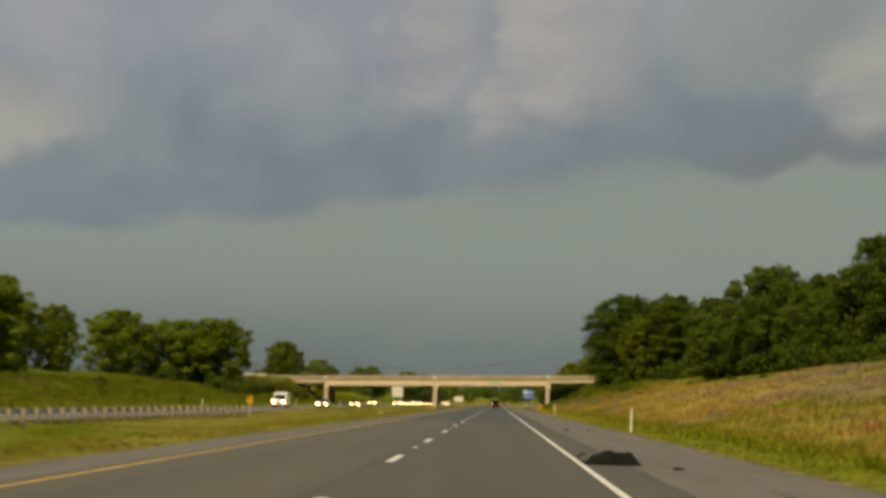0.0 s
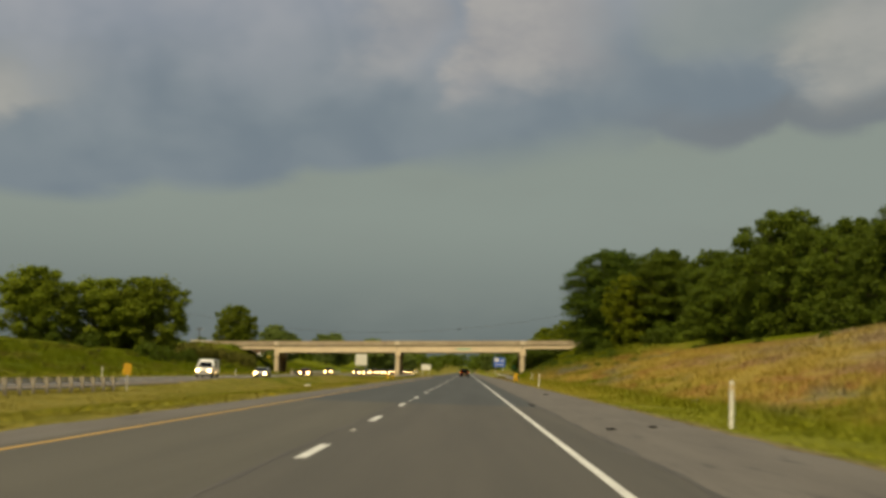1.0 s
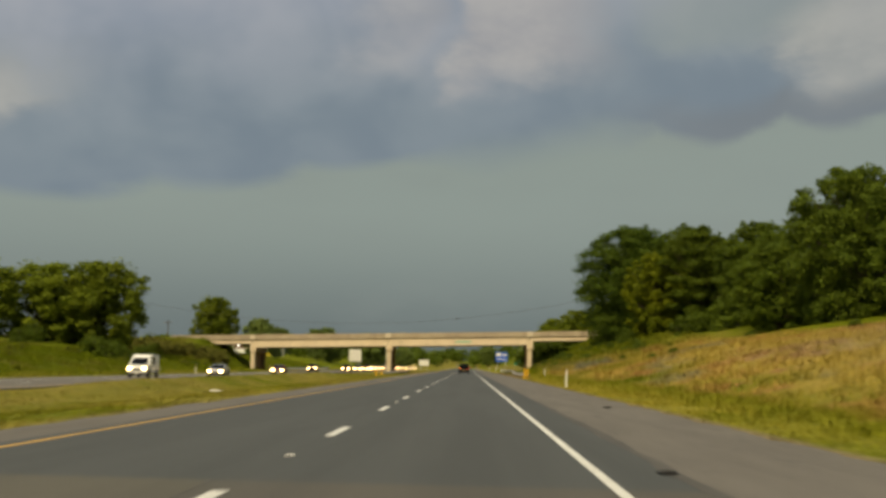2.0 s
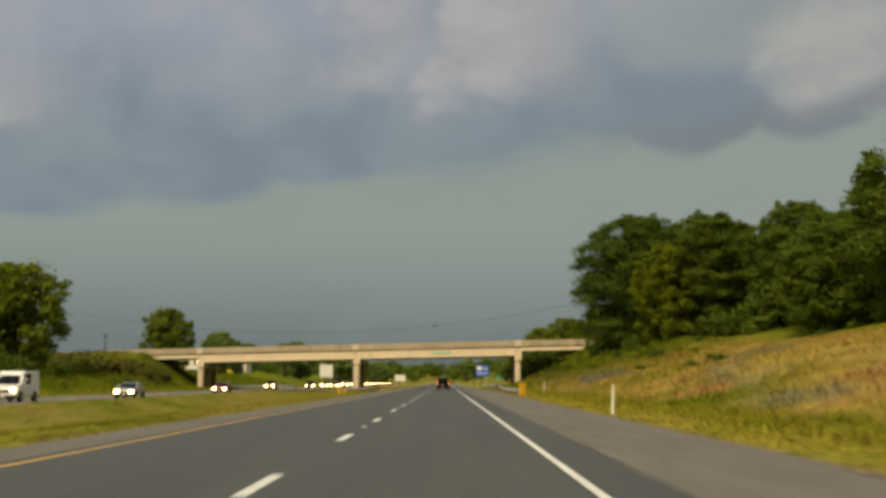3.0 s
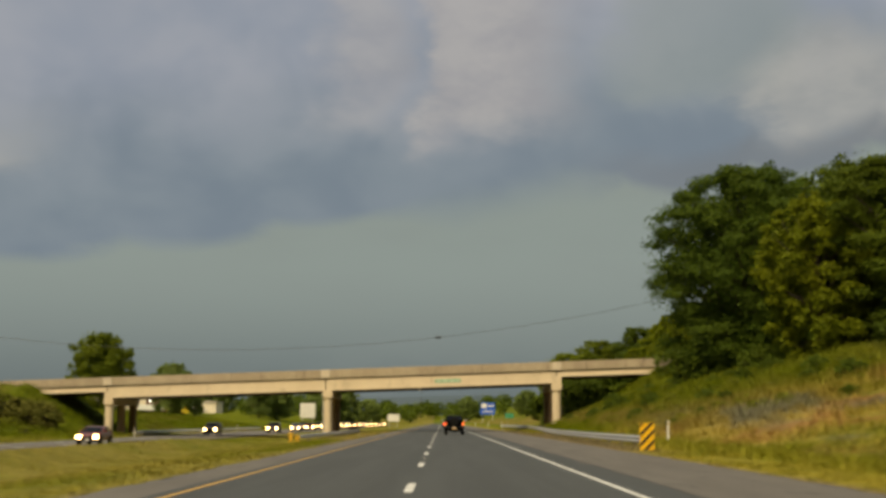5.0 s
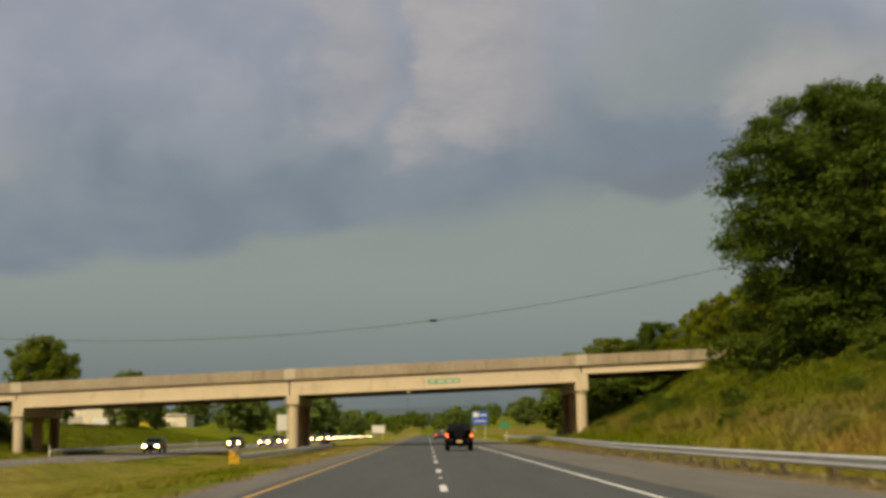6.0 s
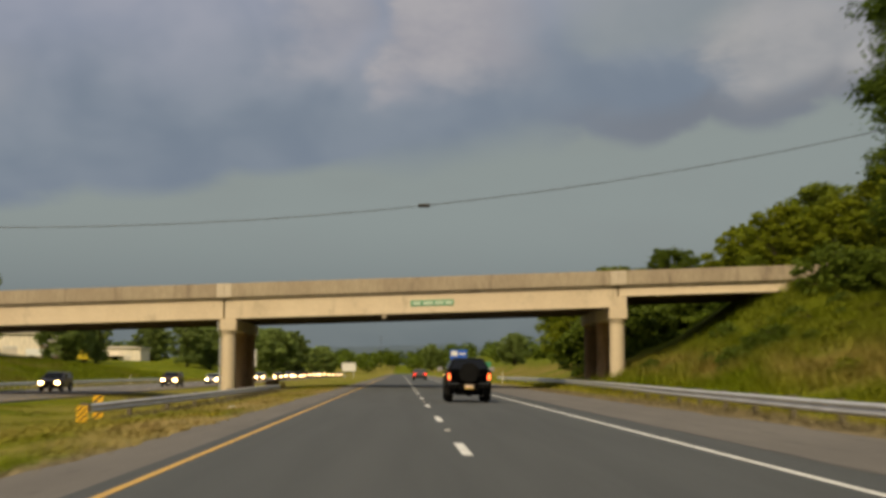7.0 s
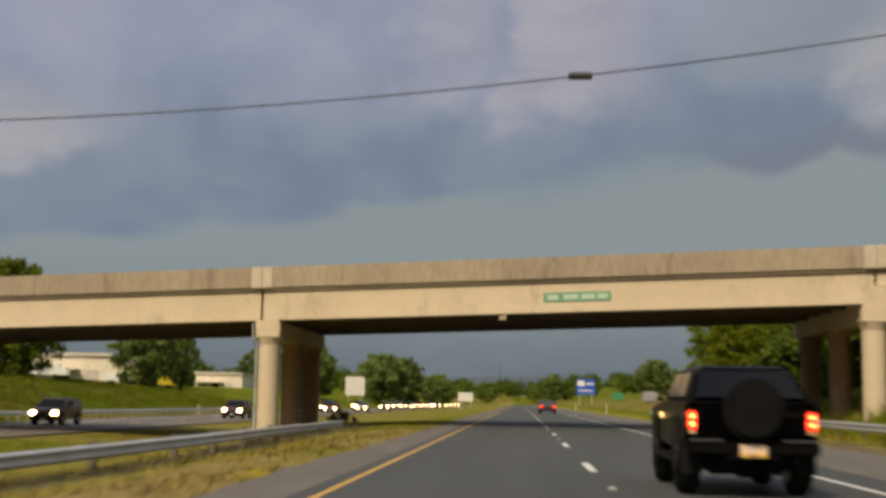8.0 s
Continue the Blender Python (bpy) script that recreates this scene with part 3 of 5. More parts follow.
def beam(u0, u1, v0, v1, z0, z1, bm=None, bevel=0.0, level=False):
    own = bmesh.new()
    c = [own.verts.new(at_bridge(u, v, z - (GRADE * u if level else 0))) for u in (u0, u1) for v in (v0, v1) for z in (z0, z1)]
    for q in ((0, 1, 3, 2), (4, 6, 7, 5), (0, 4, 5, 1), (2, 3, 7, 6), (0, 2, 6, 4), (1, 5, 7, 3)):
        own.faces.new([c[k] for k in q])
    if bevel:
        bmesh.ops.bevel(own, geom=own.edges[:], offset=bevel, segments=2, affect="EDGES", clamp_overlap=True)
    return own if bm is None else add(bm, own)


def bulb_girder(u0, u1, v, deep):
    """A precast girder whose web leans out gently towards its foot."""
    tall = 6.30 - deep
    half = [(0.05, 1.0), (0.05, 0.90), (0.048, 0.80), (0.044, 0.70), (0.038, 0.60), (0.03, 0.48), (0.02, 0.36), (0.008, 0.25), (-0.004, 0.17), (-0.015, 0.09), (-0.02, 0.012), (-0.01, 0.0)]
    ring = [(v + o, deep + tall * q) for o, q in half] + [(v + 0.5 - o, deep + tall * q) for o, q in half[::-1]]
    bm = bmesh.new()
    a = [bm.verts.new(at_bridge(u0, o, z)) for o, z in ring]
    c = [bm.verts.new(at_bridge(u1, o, z)) for o, z in ring]
    for i in range(len(ring)):
        j = (i + 1) % len(ring)
        bm.faces.new((a[i], a[j], c[j], c[i]))
    bm.faces.new(a)
    bm.faces.new(c[::-1])
    return bm


PIERS = (-27.8, 0.0, 28.2)
ENDS = (-39.5, 41.2)
DECK_W = 14.2


def build_bridge():
    b = thing("overpass_bridge", "weathered concrete road bridge on column piers crossing the highway", "bridge")
    stops = (ENDS[0], *PIERS, ENDS[1])
    for k, (u0, u1) in enumerate(zip(stops, stops[1:])):
        deep = 4.86 if k in (1, 2) else 5.62
        part("deck_slab", beam(u0 + 0.01, u1 - 0.01, -0.02, DECK_W + 0.02, 6.30, 6.56), PARAPET, b)
        # inner girders take the dark concrete that carries the deck's shade
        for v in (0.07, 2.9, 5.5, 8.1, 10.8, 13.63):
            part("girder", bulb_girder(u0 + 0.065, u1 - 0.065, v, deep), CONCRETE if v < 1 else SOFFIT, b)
        for v in (-0.12, DECK_W - 0.24):
            n = max(2, round((u1 - u0) / 3.4))
            b0, b1 = u0 + (0.55 if k else 0.0), u1 - (0.55 if k < 3 else 0.0)
            for j in range(n):
                a0, a1 = b0 + (b1 - b0) * j / n, b0 + (b1 - b0) * (j + 1) / n
                part("parapet", beam(a0 + 0.003, a1 - 0.003, v, v + 0.36, 6.42 + random.uniform(-0.006, 0.006), 7.42, bevel=0.012), PARAPET, b)
    for joint in PIERS:
        u = joint
        for v in (-0.17, DECK_W - 0.19):
            part("pilaster", beam(u - 0.54, u - 0.01, v, v + 0.46, 6.40, 7.425, bevel=0.03), PALE_CONCRETE, b)
            part("pilaster", beam(u + 0.01, u + 0.54, v, v + 0.46, 6.40, 7.425, bevel=0.03), PALE_CONCRETE, b)
        base = {PIERS[0]: -1.2, PIERS[1]: -0.7, PIERS[2]: -0.3}[joint]
        # the piers stand a little off the joints above them
        u = joint + {PIERS[0]: 0.2, PIERS[1]: 0.33, PIERS[2]: 0.0}[joint]
        z0, z1 = 4.02 + GRADE * u, 4.86 + GRADE * u
        cap = beam(u - 0.62, u + 0.62, -0.02, DECK_W + 0.02, z0, z1, bevel=0.06, level=True)
        part("pier_cap", cap, CONCRETE, b)
        for v in (0.62, 6.8, 13.0):
            p = at_bridge(u, v, 0)
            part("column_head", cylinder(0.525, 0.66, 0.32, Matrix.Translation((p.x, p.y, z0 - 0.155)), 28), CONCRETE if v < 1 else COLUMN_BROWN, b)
        if joint != 0:
            part("cap_block", beam(u - 0.58, u + 0.58, 0.05, DECK_W - 0.05, z1, 5.62 + GRADE * u, level=True), CONCRETE, b)
        # columns behind the front row use the brown that includes deck shade
        for v in (0.62, 6.8, 13.0):
            p = at_bridge(u, v, 0)
            bm = cylinder(0.52, 0.52, z0 - base, Matrix.Translation((p.x, p.y, (z0 + base) / 2)), 28)
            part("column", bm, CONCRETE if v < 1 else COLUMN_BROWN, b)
            part("footing", beam(u - 0.75, u + 0.75, v - 0.75, v + 0.75, base - 0.7, base - 0.02, level=True, bevel=0.03), CONCRETE, b)
    for s, u in ((-1, ENDS[0]), (1, ENDS[1])):
        part("abutment", beam(min(u, u + s * 1.2), max(u, u + s * 1.2), 0.0, DECK_W, 2.4, 6.40), CONCRETE, b)
        for v in (-0.12, DECK_W - 0.24):
            part("wing_wall", beam(min(u + s * 0.004, u + s * 5.4), max(u + s * 0.004, u + s * 5.4), v, v + 0.36, 5.0, 7.42, bevel=0.03), PARAPET, b)
    # small lamp housing under the fascia girder
    part("lamp_housing", beam(11.5, 11.85, 0.10, 0.42, 4.56, 4.86, bevel=0.03), PARAPET, b, "small pale lamp housing under the girder")
    # drain pipe beside the median pier
    p = at_bridge(-0.26, 0.25, 0)
    part("drain_pipe", sweep([(0.05 * math.cos(q * math.pi / 4), 0.05 * math.sin(q * math.pi / 4)) for q in range(8)], [(p.x - 0.12, p.y - 0.40, 4.66), (p.x - 0.10, p.y - 0.36, 4.02), (p.x, p.y - 0.02, 3.55), (p.x, p.y, -0.9)], True), STEEL, b, "grey metal drain pipe")
    # paved slope under the left end
    bm = bmesh.new()
    q = [(-29.5, -1.0), (-38.8, 5.3)]
    vs = [bm.verts.new(at_bridge(u, v, z)) for u, z in ((q[0][0], q[0][1] + 0.9), (q[1][0], q[1][1] + 1.0)) for v in (0.6, DECK_W - 0.6)]
    bm.faces.new((vs[0], vs[1], vs[3], vs[2]))
    ex = bmesh.ops.extrude_face_region(bm, geom=bm.faces[:])
    for v in ex["geom"]:
        if isinstance(v, bmesh.types.BMVert):
            v.co.z -= 0.4
    part("slope_paving", bm, PARAPET, b, "dark concrete slope paving")
    return b


build_bridge()


# ---- roadside furniture ----
WBEAM = [(0.0, -0.155), (0.03, -0.135), (0.075, -0.105), (0.08, -0.075), (0.03, -0.03), (0.02, 0.0), (0.03, 0.03), (0.08, 0.075), (0.075, 0.105), (0.03, 0.135), (0.0, 0.155)]


RAIL_LINES = []


def guardrail(points, face, label, step=3.81, timber=None):
    """A steel W-beam rail on timber posts along points; face is +1 where its hollow looks to the right of the path."""
    rail = thing("guardrail", label, "guardrail")
    RAIL_LINES.append(points)
    pts = [Vector(p) for p in points]
    dense = []
    for a, b in zip(pts, pts[1:]):
        n = max(1, int((b - a).length / step))
        dense += [a.lerp(b, k / n) for k in range(n)]
    dense.append(pts[-1])
    top = [p + Vector((0, 0, 0.55)) for p in dense]
    prof = [(face * s, u) for s, u in WBEAM]
    prof = prof + [(s - face * 0.006, u) for s, u in prof[::-1]]
    part("rail_beam", sweep(prof, top, True), STEEL, rail)
    post = mesh_of("rail_post", box(-0.075, 0.075, -0.09, 0.09, -0.45, 0.74, 0.01), timber or POST_WOOD)
    block = mesh_of("spacer_block", box(-0.07, 0.07, -0.09, 0.09, 0.40, 0.72, 0.01), timber or POST_WOOD)
    for a, b in zip(dense, dense[1:]):
        d = (b - a).normalized()
        side = Vector((d.y, -d.x, 0))
        turn = math.atan2(d.y, d.x) - math.pi / 2
        for me, off in ((post, 0.24), (block, 0.085)):
            ob = new(me.name, me)
            ob.parent, ob.location, ob.rotation_euler = rail, a - side * face * off, (0, 0, turn)
    return rail


def on_land(x, y, dz=0.0):
    return (x, y, float(land(x, y)) + dz)


guardrail([(9.2, 216, -0.15), (8.9, 232, -0.15), (9.0, 255, -0.15), (9.6, 275, -0.12), (10.6, 296, -0.08), (11.2, 318, -0.05), (11.0, 345, -0.05), (10.2, 372, -0.05)], -1, "galvanised steel guardrail along the hard shoulder")
guardrail([(-11.3, 269, -0.67), (-10.3, 279, -0.57), (-9.8, 290, -0.52), (-9.7, 302, -0.50), (-9.5, 317, -0.50)], 1, "galvanised steel guardrail in the grassy median before the pier")
guardrail([on_land(-37.2, y) for y in (321, 345, 370, 400, 430)], 1, "weathered guardrail along the outer edge beyond the bridge pier", 1.9, POST_PALE)
guardrail([(-22.6, -40, -0.66), (-22.6, 40, -0.66), (-22.2, 90, -0.66), (-21.2, 118, -0.66)], -1, "weathered guardrail with pale posts beside the opposite carriageway", 1.9, POST_PALE)


def clip_band(x0, x1, z0, z1, lo, hi):
    """The part of a rectangle where z - x lies between lo and hi."""
    ring = [(x0, z0), (x1, z0), (x1, z1), (x0, z1)]
    for sign, limit in ((1, lo), (-1, hi)):
        inside = lambda p: sign * (p[1] - p[0] - limit)
        out = []
        for p, q in zip(ring, ring[1:] + ring[:1]):
            a, b = inside(p), inside(q)
            if a >= 0:
                out.append(p)
            if a * b < 0:
                f = a / (a - b)
                out.append((p[0] + (q[0] - p[0]) * f, p[1] + (q[1] - p[1]) * f))
        ring = out
        if not ring:
            break
    return ring


def marker_board(x, y, z, turn, label, w=0.42, h=0.95, lift=0.05):
    """A yellow object marker with slanting black stripes on a post; z is the ground."""
    t = thing("object_marker", label, "road sign", pose(x, y, z, 0, 0, turn))
    part("post", box(-0.04, 0.04, 0.02, 0.08, -0.4, lift + h - 0.1, 0.005), STEEL, t)
    part("board", box(-w / 2, w / 2, -0.01, 0.015, lift, lift + h, 0.006), SIGN_YELLOW, t)
    # black bands at forty-five degrees, cut off at the board's rim
    e, pitch = w / 2 - 0.012, h / 3.0
    for k in range(-1, 4):
        lo = lift + 0.10 + pitch * k
        hi = lo + pitch * 0.42
        ring = clip_band(-e, e, lift + 0.012, lift + h - 0.012, lo, hi)
        if len(ring) > 2:
            part("stripe", prism(ring, -0.016, -0.0125), SIGN_BLACK, t)
    return t


marker_board(9.05, 214.6, -0.15, 6, "yellow and black striped object marker before the shoulder guardrail", 0.62, 1.22)
marker_board(-11.4, 268.3, -0.64, -8, "yellow and black striped object marker at the median guardrail end", 0.38, 0.58)
marker_board(-13.0, 277.4, -0.86, -8, "yellow and black striped object marker behind the median guardrail", 0.42, 0.95, 0.07)
marker_board(-21.1, 119.5, -0.75, -12, "yellow object marker on a post at the opposite guardrail end", 0.6, 0.75, 0.95)


def delineator(x, y, z=None, h=1.15):
    t = thing("delineator_post", "slim white plastic delineator post in the verge grass", "post", pose(x, y, float(land(x, y)) if z is None else z, random.uniform(-2, 2), random.uniform(-2, 2), 0), "delineator posts")
    part("shaft", prism([(-0.045, -0.3), (-0.045, h), (-0.03, h + 0.03), (0.03, h + 0.03), (0.045, h), (0.045, -0.3)], -0.015, 0.015), WHITE_POST, t)
    part("reflector", box(-0.033, 0.033, -0.019, -0.0155, h - 0.2, h - 0.06), AMBER_GLASS, t)
    return t



for x, y in ((8.6, 63.9), (8.5, 146.5), (9.9, 361), (10.2, 430), (11.9, 226), (10, 520)):
    delineator(x, y)
for x, y in ((-37.2, 250), (-37.2, 320), (-37.2, 170), (-37.2, 400)):
    delineator(x, y)


def board_sign(name, x, y, z0, w, h, mat, label, legs=2, turn=0.0):
    ground = float(land(x, y))
    t = thing(name, label, "road sign", pose(x, y, ground, 0, 0, turn))
    up = z0 - ground
    part("panel", box(-w / 2, w / 2, -0.03, 0.03, up, up + h, 0.01), mat, t)
    for k in range(legs):
        px = -w * 0.33 + k * w * 0.66 / max(legs - 1, 1)
        part("leg", box(px - 0.08, px + 0.08, 0.032, 0.16, -0.5, up + h - 0.1, 0.01), STEEL, t)
    return t, up


s, up = board_sign("service_sign", 16.6, 611, 3.6, 5.0, 4.2, SIGN_BLUE, "blue highway service sign with white panel and bars")
part("sign_plate", box(-2.2, -0.3, -0.037, -0.032, up + 2.3, up + 3.8), SIGN_WHITE, s, "white plate")
part("text_bar", box(0.1, 2.2, -0.037, -0.032, up + 2.7, up + 3.2), SIGN_WHITE, s)
part("text_bar", box(-2.0, 2.0, -0.037, -0.032, up + 0.9, up + 1.25), SIGN_WHITE, s)
board_sign("roadside_board", -43.6, 586, 2.3, 5.0, 4.8, SIGN_WHITE, "plain pale back of a large highway sign")
board_sign("median_board", -16.6, 620, 1.2, 4.2, 2.5, SIGN_WHITE, "plain pale back of a wide sign in the median")
board_sign("exit_sign", 21.5, 560, 2.2, 2.6, 1.6, SIGN_GREEN, "small green highway sign beyond the bridge")


def bridge_name_sign():
    p = at_bridge(15.1, 0.0, 5.55)
    t = thing("bridge_name_sign", "faded green road name plate with pale lettering on the girder", "sign", pose(p.x, p.y + 0.075, p.z, 0, -1.7, math.degrees(math.atan(BANG))))
    part("plate", box(-1.55, 1.55, -0.02, 0.02, -0.2, 0.24, 0.008), SIGN_FADED, t)
    for a, b in ((-1.35, -0.85), (-0.62, 0.05), (0.2, 0.8), (0.95, 1.4)):
        part("text_bar", box(a, b, -0.026, -0.0215, -0.1, 0.13), SIGN_TEXT, t)



bridge_name_sign()


# ---- vehicles ----
def wheel(parent, x, y, r, w, rim=None):
    spin = Matrix.Translation((x, y, r)) @ Matrix.Rotation(math.pi / 2, 4, "Y")
    tyre = part("wheel", cylinder(r, r, w, spin, 28, 0.05), RUBBER, parent, smooth=False)
    part("rim", cylinder(r * 0.58, r * 0.5, w + 0.02, spin, 18, 0.01), rim or TRIM, tyre)
    return tyre


def black_suv(m):
    """An old full-size two-door utility wagon, seen from behind; it faces +y, its rear bumper at y = 0."""
    t = thing("suv", "black full-size off-road wagon with covered spare wheel and lit tail lamps", "car", m)
    lower = bmesh.new()
    add(lower, prism([(0.12, 0.66), (0.10, 1.16), (0.14, 1.24), (3.05, 1.24), (4.45, 1.17), (4.62, 1.0), (4.62, 0.62), (4.3, 0.56), (0.5, 0.56)], -0.95, 0.95, "x", 0.07))
    part("body", lower, BLACK_PAINT, t, smooth=False)
    cab = bmesh.new()
    ring = [(0.16, 0.90, 1.22), (0.72, 0.70, 1.70), (0.92, 0.66, 1.75), (2.55, 0.65, 1.75), (2.75, 0.69, 1.71), (3.35, 0.90, 1.22)]
    left = [cab.verts.new((-x, y, z)) for y, x, z in ring]
    right = [cab.verts.new((x, y, z)) for y, x, z in ring]
    cab.faces.new(left)
    cab.faces.new(right[::-1])
    for i in range(len(ring)):
        j = (i + 1) % len(ring)
        cab.faces.new((left[i], right[i], right[j], left[j]))
    bmesh.ops.bevel(cab, geom=cab.edges[:], offset=0.07, segments=3, affect="EDGES", clamp_overlap=True)
    part("cabin", cab, BLACK_PAINT, t)
    bm = bmesh.new()
    bm.faces.new([bm.verts.new(c) for c in ((-0.78, 0.215, 1.29), (0.78, 0.215, 1.29), (0.645, 0.635, 1.65), (-0.645, 0.635, 1.65))])
    ex = bmesh.ops.extrude_face_region(bm, geom=bm.faces[:])
    for v in ex["geom"]:
        if isinstance(v, bmesh.types.BMVert):
            v.co.y -= 0.016
    part("rear_window", bm, GLASS, t)
    for s in (-1, 1):
        for y0, y1, k0, k1 in ((0.62, 1.55, 0.98, 1.55), (1.65, 2.95, 1.65, 2.62)):
            bm = bmesh.new()
            bm.faces.new([bm.verts.new(c) for c in ((s * 0.87, y0, 1.30), (s * 0.87, y1, 1.30), (s * 0.717, k1, 1.65), (s * 0.717, k0, 1.65))])
            ex = bmesh.ops.extrude_face_region(bm, geom=bm.faces[:])
            for v in ex["geom"]:
                if isinstance(v, bmesh.types.BMVert):
                    v.co.x += s * 0.02
            part("side_window", bm, GLASS, t)
        for y in (0.95, 3.72):
            arch = cylinder(0.50, 0.50, 0.10, Matrix.Translation((s * 0.93, y, 0.52)) @ Matrix.Rotation(math.pi / 2, 4, "Y"), 28, 0.02)
            part("wheel_arch", arch, TRIM, t)
            wheel(t, s * 0.82, y, 0.45, 0.30, CHROME_DULL)
        lamp = part("tail_lamp", box(s * 0.85 - 0.058, s * 0.85 + 0.058, 0.02, 0.14, 0.84, 1.10, 0.02), TAIL, t, "lit red tail lamp")
        for z in (0.92, 1.03):
            part("bulb", cylinder(0.038, 0.03, 0.02, Matrix.Translation((s * 0.85, 0.012, z)) @ Matrix.Rotation(math.pi / 2, 4, "X"), 14), TAIL_HOT, lamp)
        part("reversing_lens", box(s * 0.85 - 0.055, s * 0.85 + 0.055, 0.03, 0.13, 0.785, 0.826, 0.01), AMBER_GLASS, t)
        mirror = part("door_mirror", box(s * 1.16 - 0.13, s * 1.16 + 0.13, 2.74, 2.82, 1.20, 1.38, 0.03), MIRROR_GREY, t)
        part("mirror_arm", box(min(s * 0.93, s * 1.05), max(s * 0.93, s * 1.05), 2.76, 2.80, 1.24, 1.29, 0.008), TRIM, mirror)
    part("side_marker", box(-0.99, -0.972, 2.6, 2.9, 0.98, 1.06, 0.004), AMBER, t, "lit amber side marker")
    part("waist_strip", box(-0.9, 0.9, 0.066, 0.098, 1.205, 1.235, 0.006), TRIM, t)
    part("tailgate_panel", box(-0.72, 0.72, 0.075, 0.125, 0.74, 1.20, 0.02), BLACK_PAINT, t)
    bumper = part("rear_bumper", box(-0.95, 0.95, -0.02, 0.22, 0.50, 0.68, 0.03), TRIM, t)
    part("tow_step", box(-0.38, 0.38, -0.03, 0.16, 0.42, 0.497, 0.02), TRIM, bumper)
    for a in (-0.9, 0.42):
        part("bumper_step", box(a, a + 0.48, -0.035, 0.10, 0.685, 0.715, 0.008), CHROME_DULL, bumper)
    part("licence_lamp", box(-0.05, 0.05, -0.045, -0.022, 0.662, 0.68, 0.004), TRIM, bumper)
    plate = part("number_plate", box(-0.19, 0.19, -0.05, -0.03, 0.47, 0.65, 0.006), PLATE, t, "pale yellow number plate")
    part("plate_band", box(-0.185, 0.185, -0.0545, -0.0505, 0.476, 0.525), PLATE_BAND, plate, "yellow band along the plate's foot")
    part("plate_bar", box(-0.06, 0.04, -0.058, -0.055, 0.488, 0.512), POST_WOOD, plate)
    part("plate_frame", prism([(-0.2, 0.455), (0.2, 0.455), (0.2, 0.47), (-0.2, 0.47)], -0.053, -0.03), TRIM, plate)
    spare = part("spare_wheel", cylinder(0.43, 0.43, 0.26, Matrix.Translation((0.0, -0.06, 1.12)) @ Matrix.Rotation(math.pi / 2, 4, "X"), 36, 0.06), VINYL, t, "spare wheel in a black vinyl cover")
    part("wheel_carrier", box(-0.05, 0.95, 0.06, 0.10, 1.02, 1.10, 0.01), TRIM, spare)
    # unseen underbody masses, added to block light and darken the road beneath
    part("fuel_tank", box(-0.60, 0.52, 0.30, 0.62, 0.22, 0.558, 0.05), TRIM, t)
    part("chassis", box(-0.58, 0.58, 1.30, 3.35, 0.34, 0.558, 0.03), TRIM, t)
    # side boards and flaps likewise added to close off light underneath
    for s in (-1, 1):
        part("running_board", box(s * 0.90 - 0.09, s * 0.90 + 0.09, 1.50, 3.15, 0.36, 0.46, 0.02), TRIM, t)
        part("mud_flap", box(s * 0.82 - 0.15, s * 0.82 + 0.15, 0.36, 0.38, 0.22, 0.60, 0.005), RUBBER, t)
    part("axle", cylinder(0.06, 0.06, 1.5, Matrix.Translation((0, 0.95, 0.40)) @ Matrix.Rotation(math.pi / 2, 4, "Y"), 12), TRIM, t)
    part("differential", cylinder(0.17, 0.14, 0.3, Matrix.Translation((0.05, 0.92, 0.40)), 14, 0.04), TRIM, t)
    part("exhaust_pipe", cylinder(0.035, 0.035, 0.5, Matrix.Translation((0.62, 0.25, 0.42)) @ Matrix.Rotation(math.pi / 2, 4, "X"), 12), TRIM, t)
    # the body rides high on its springs
    for child in t.children:
        if child.name.split(".")[0] not in ("wheel", "axle", "differential"):
            child.location.z += 0.09
    return t


black_suv(pose(1.66, 274.1, 0.0) @ Matrix.Diagonal((0.885, 0.92, 0.92, 1.0)))


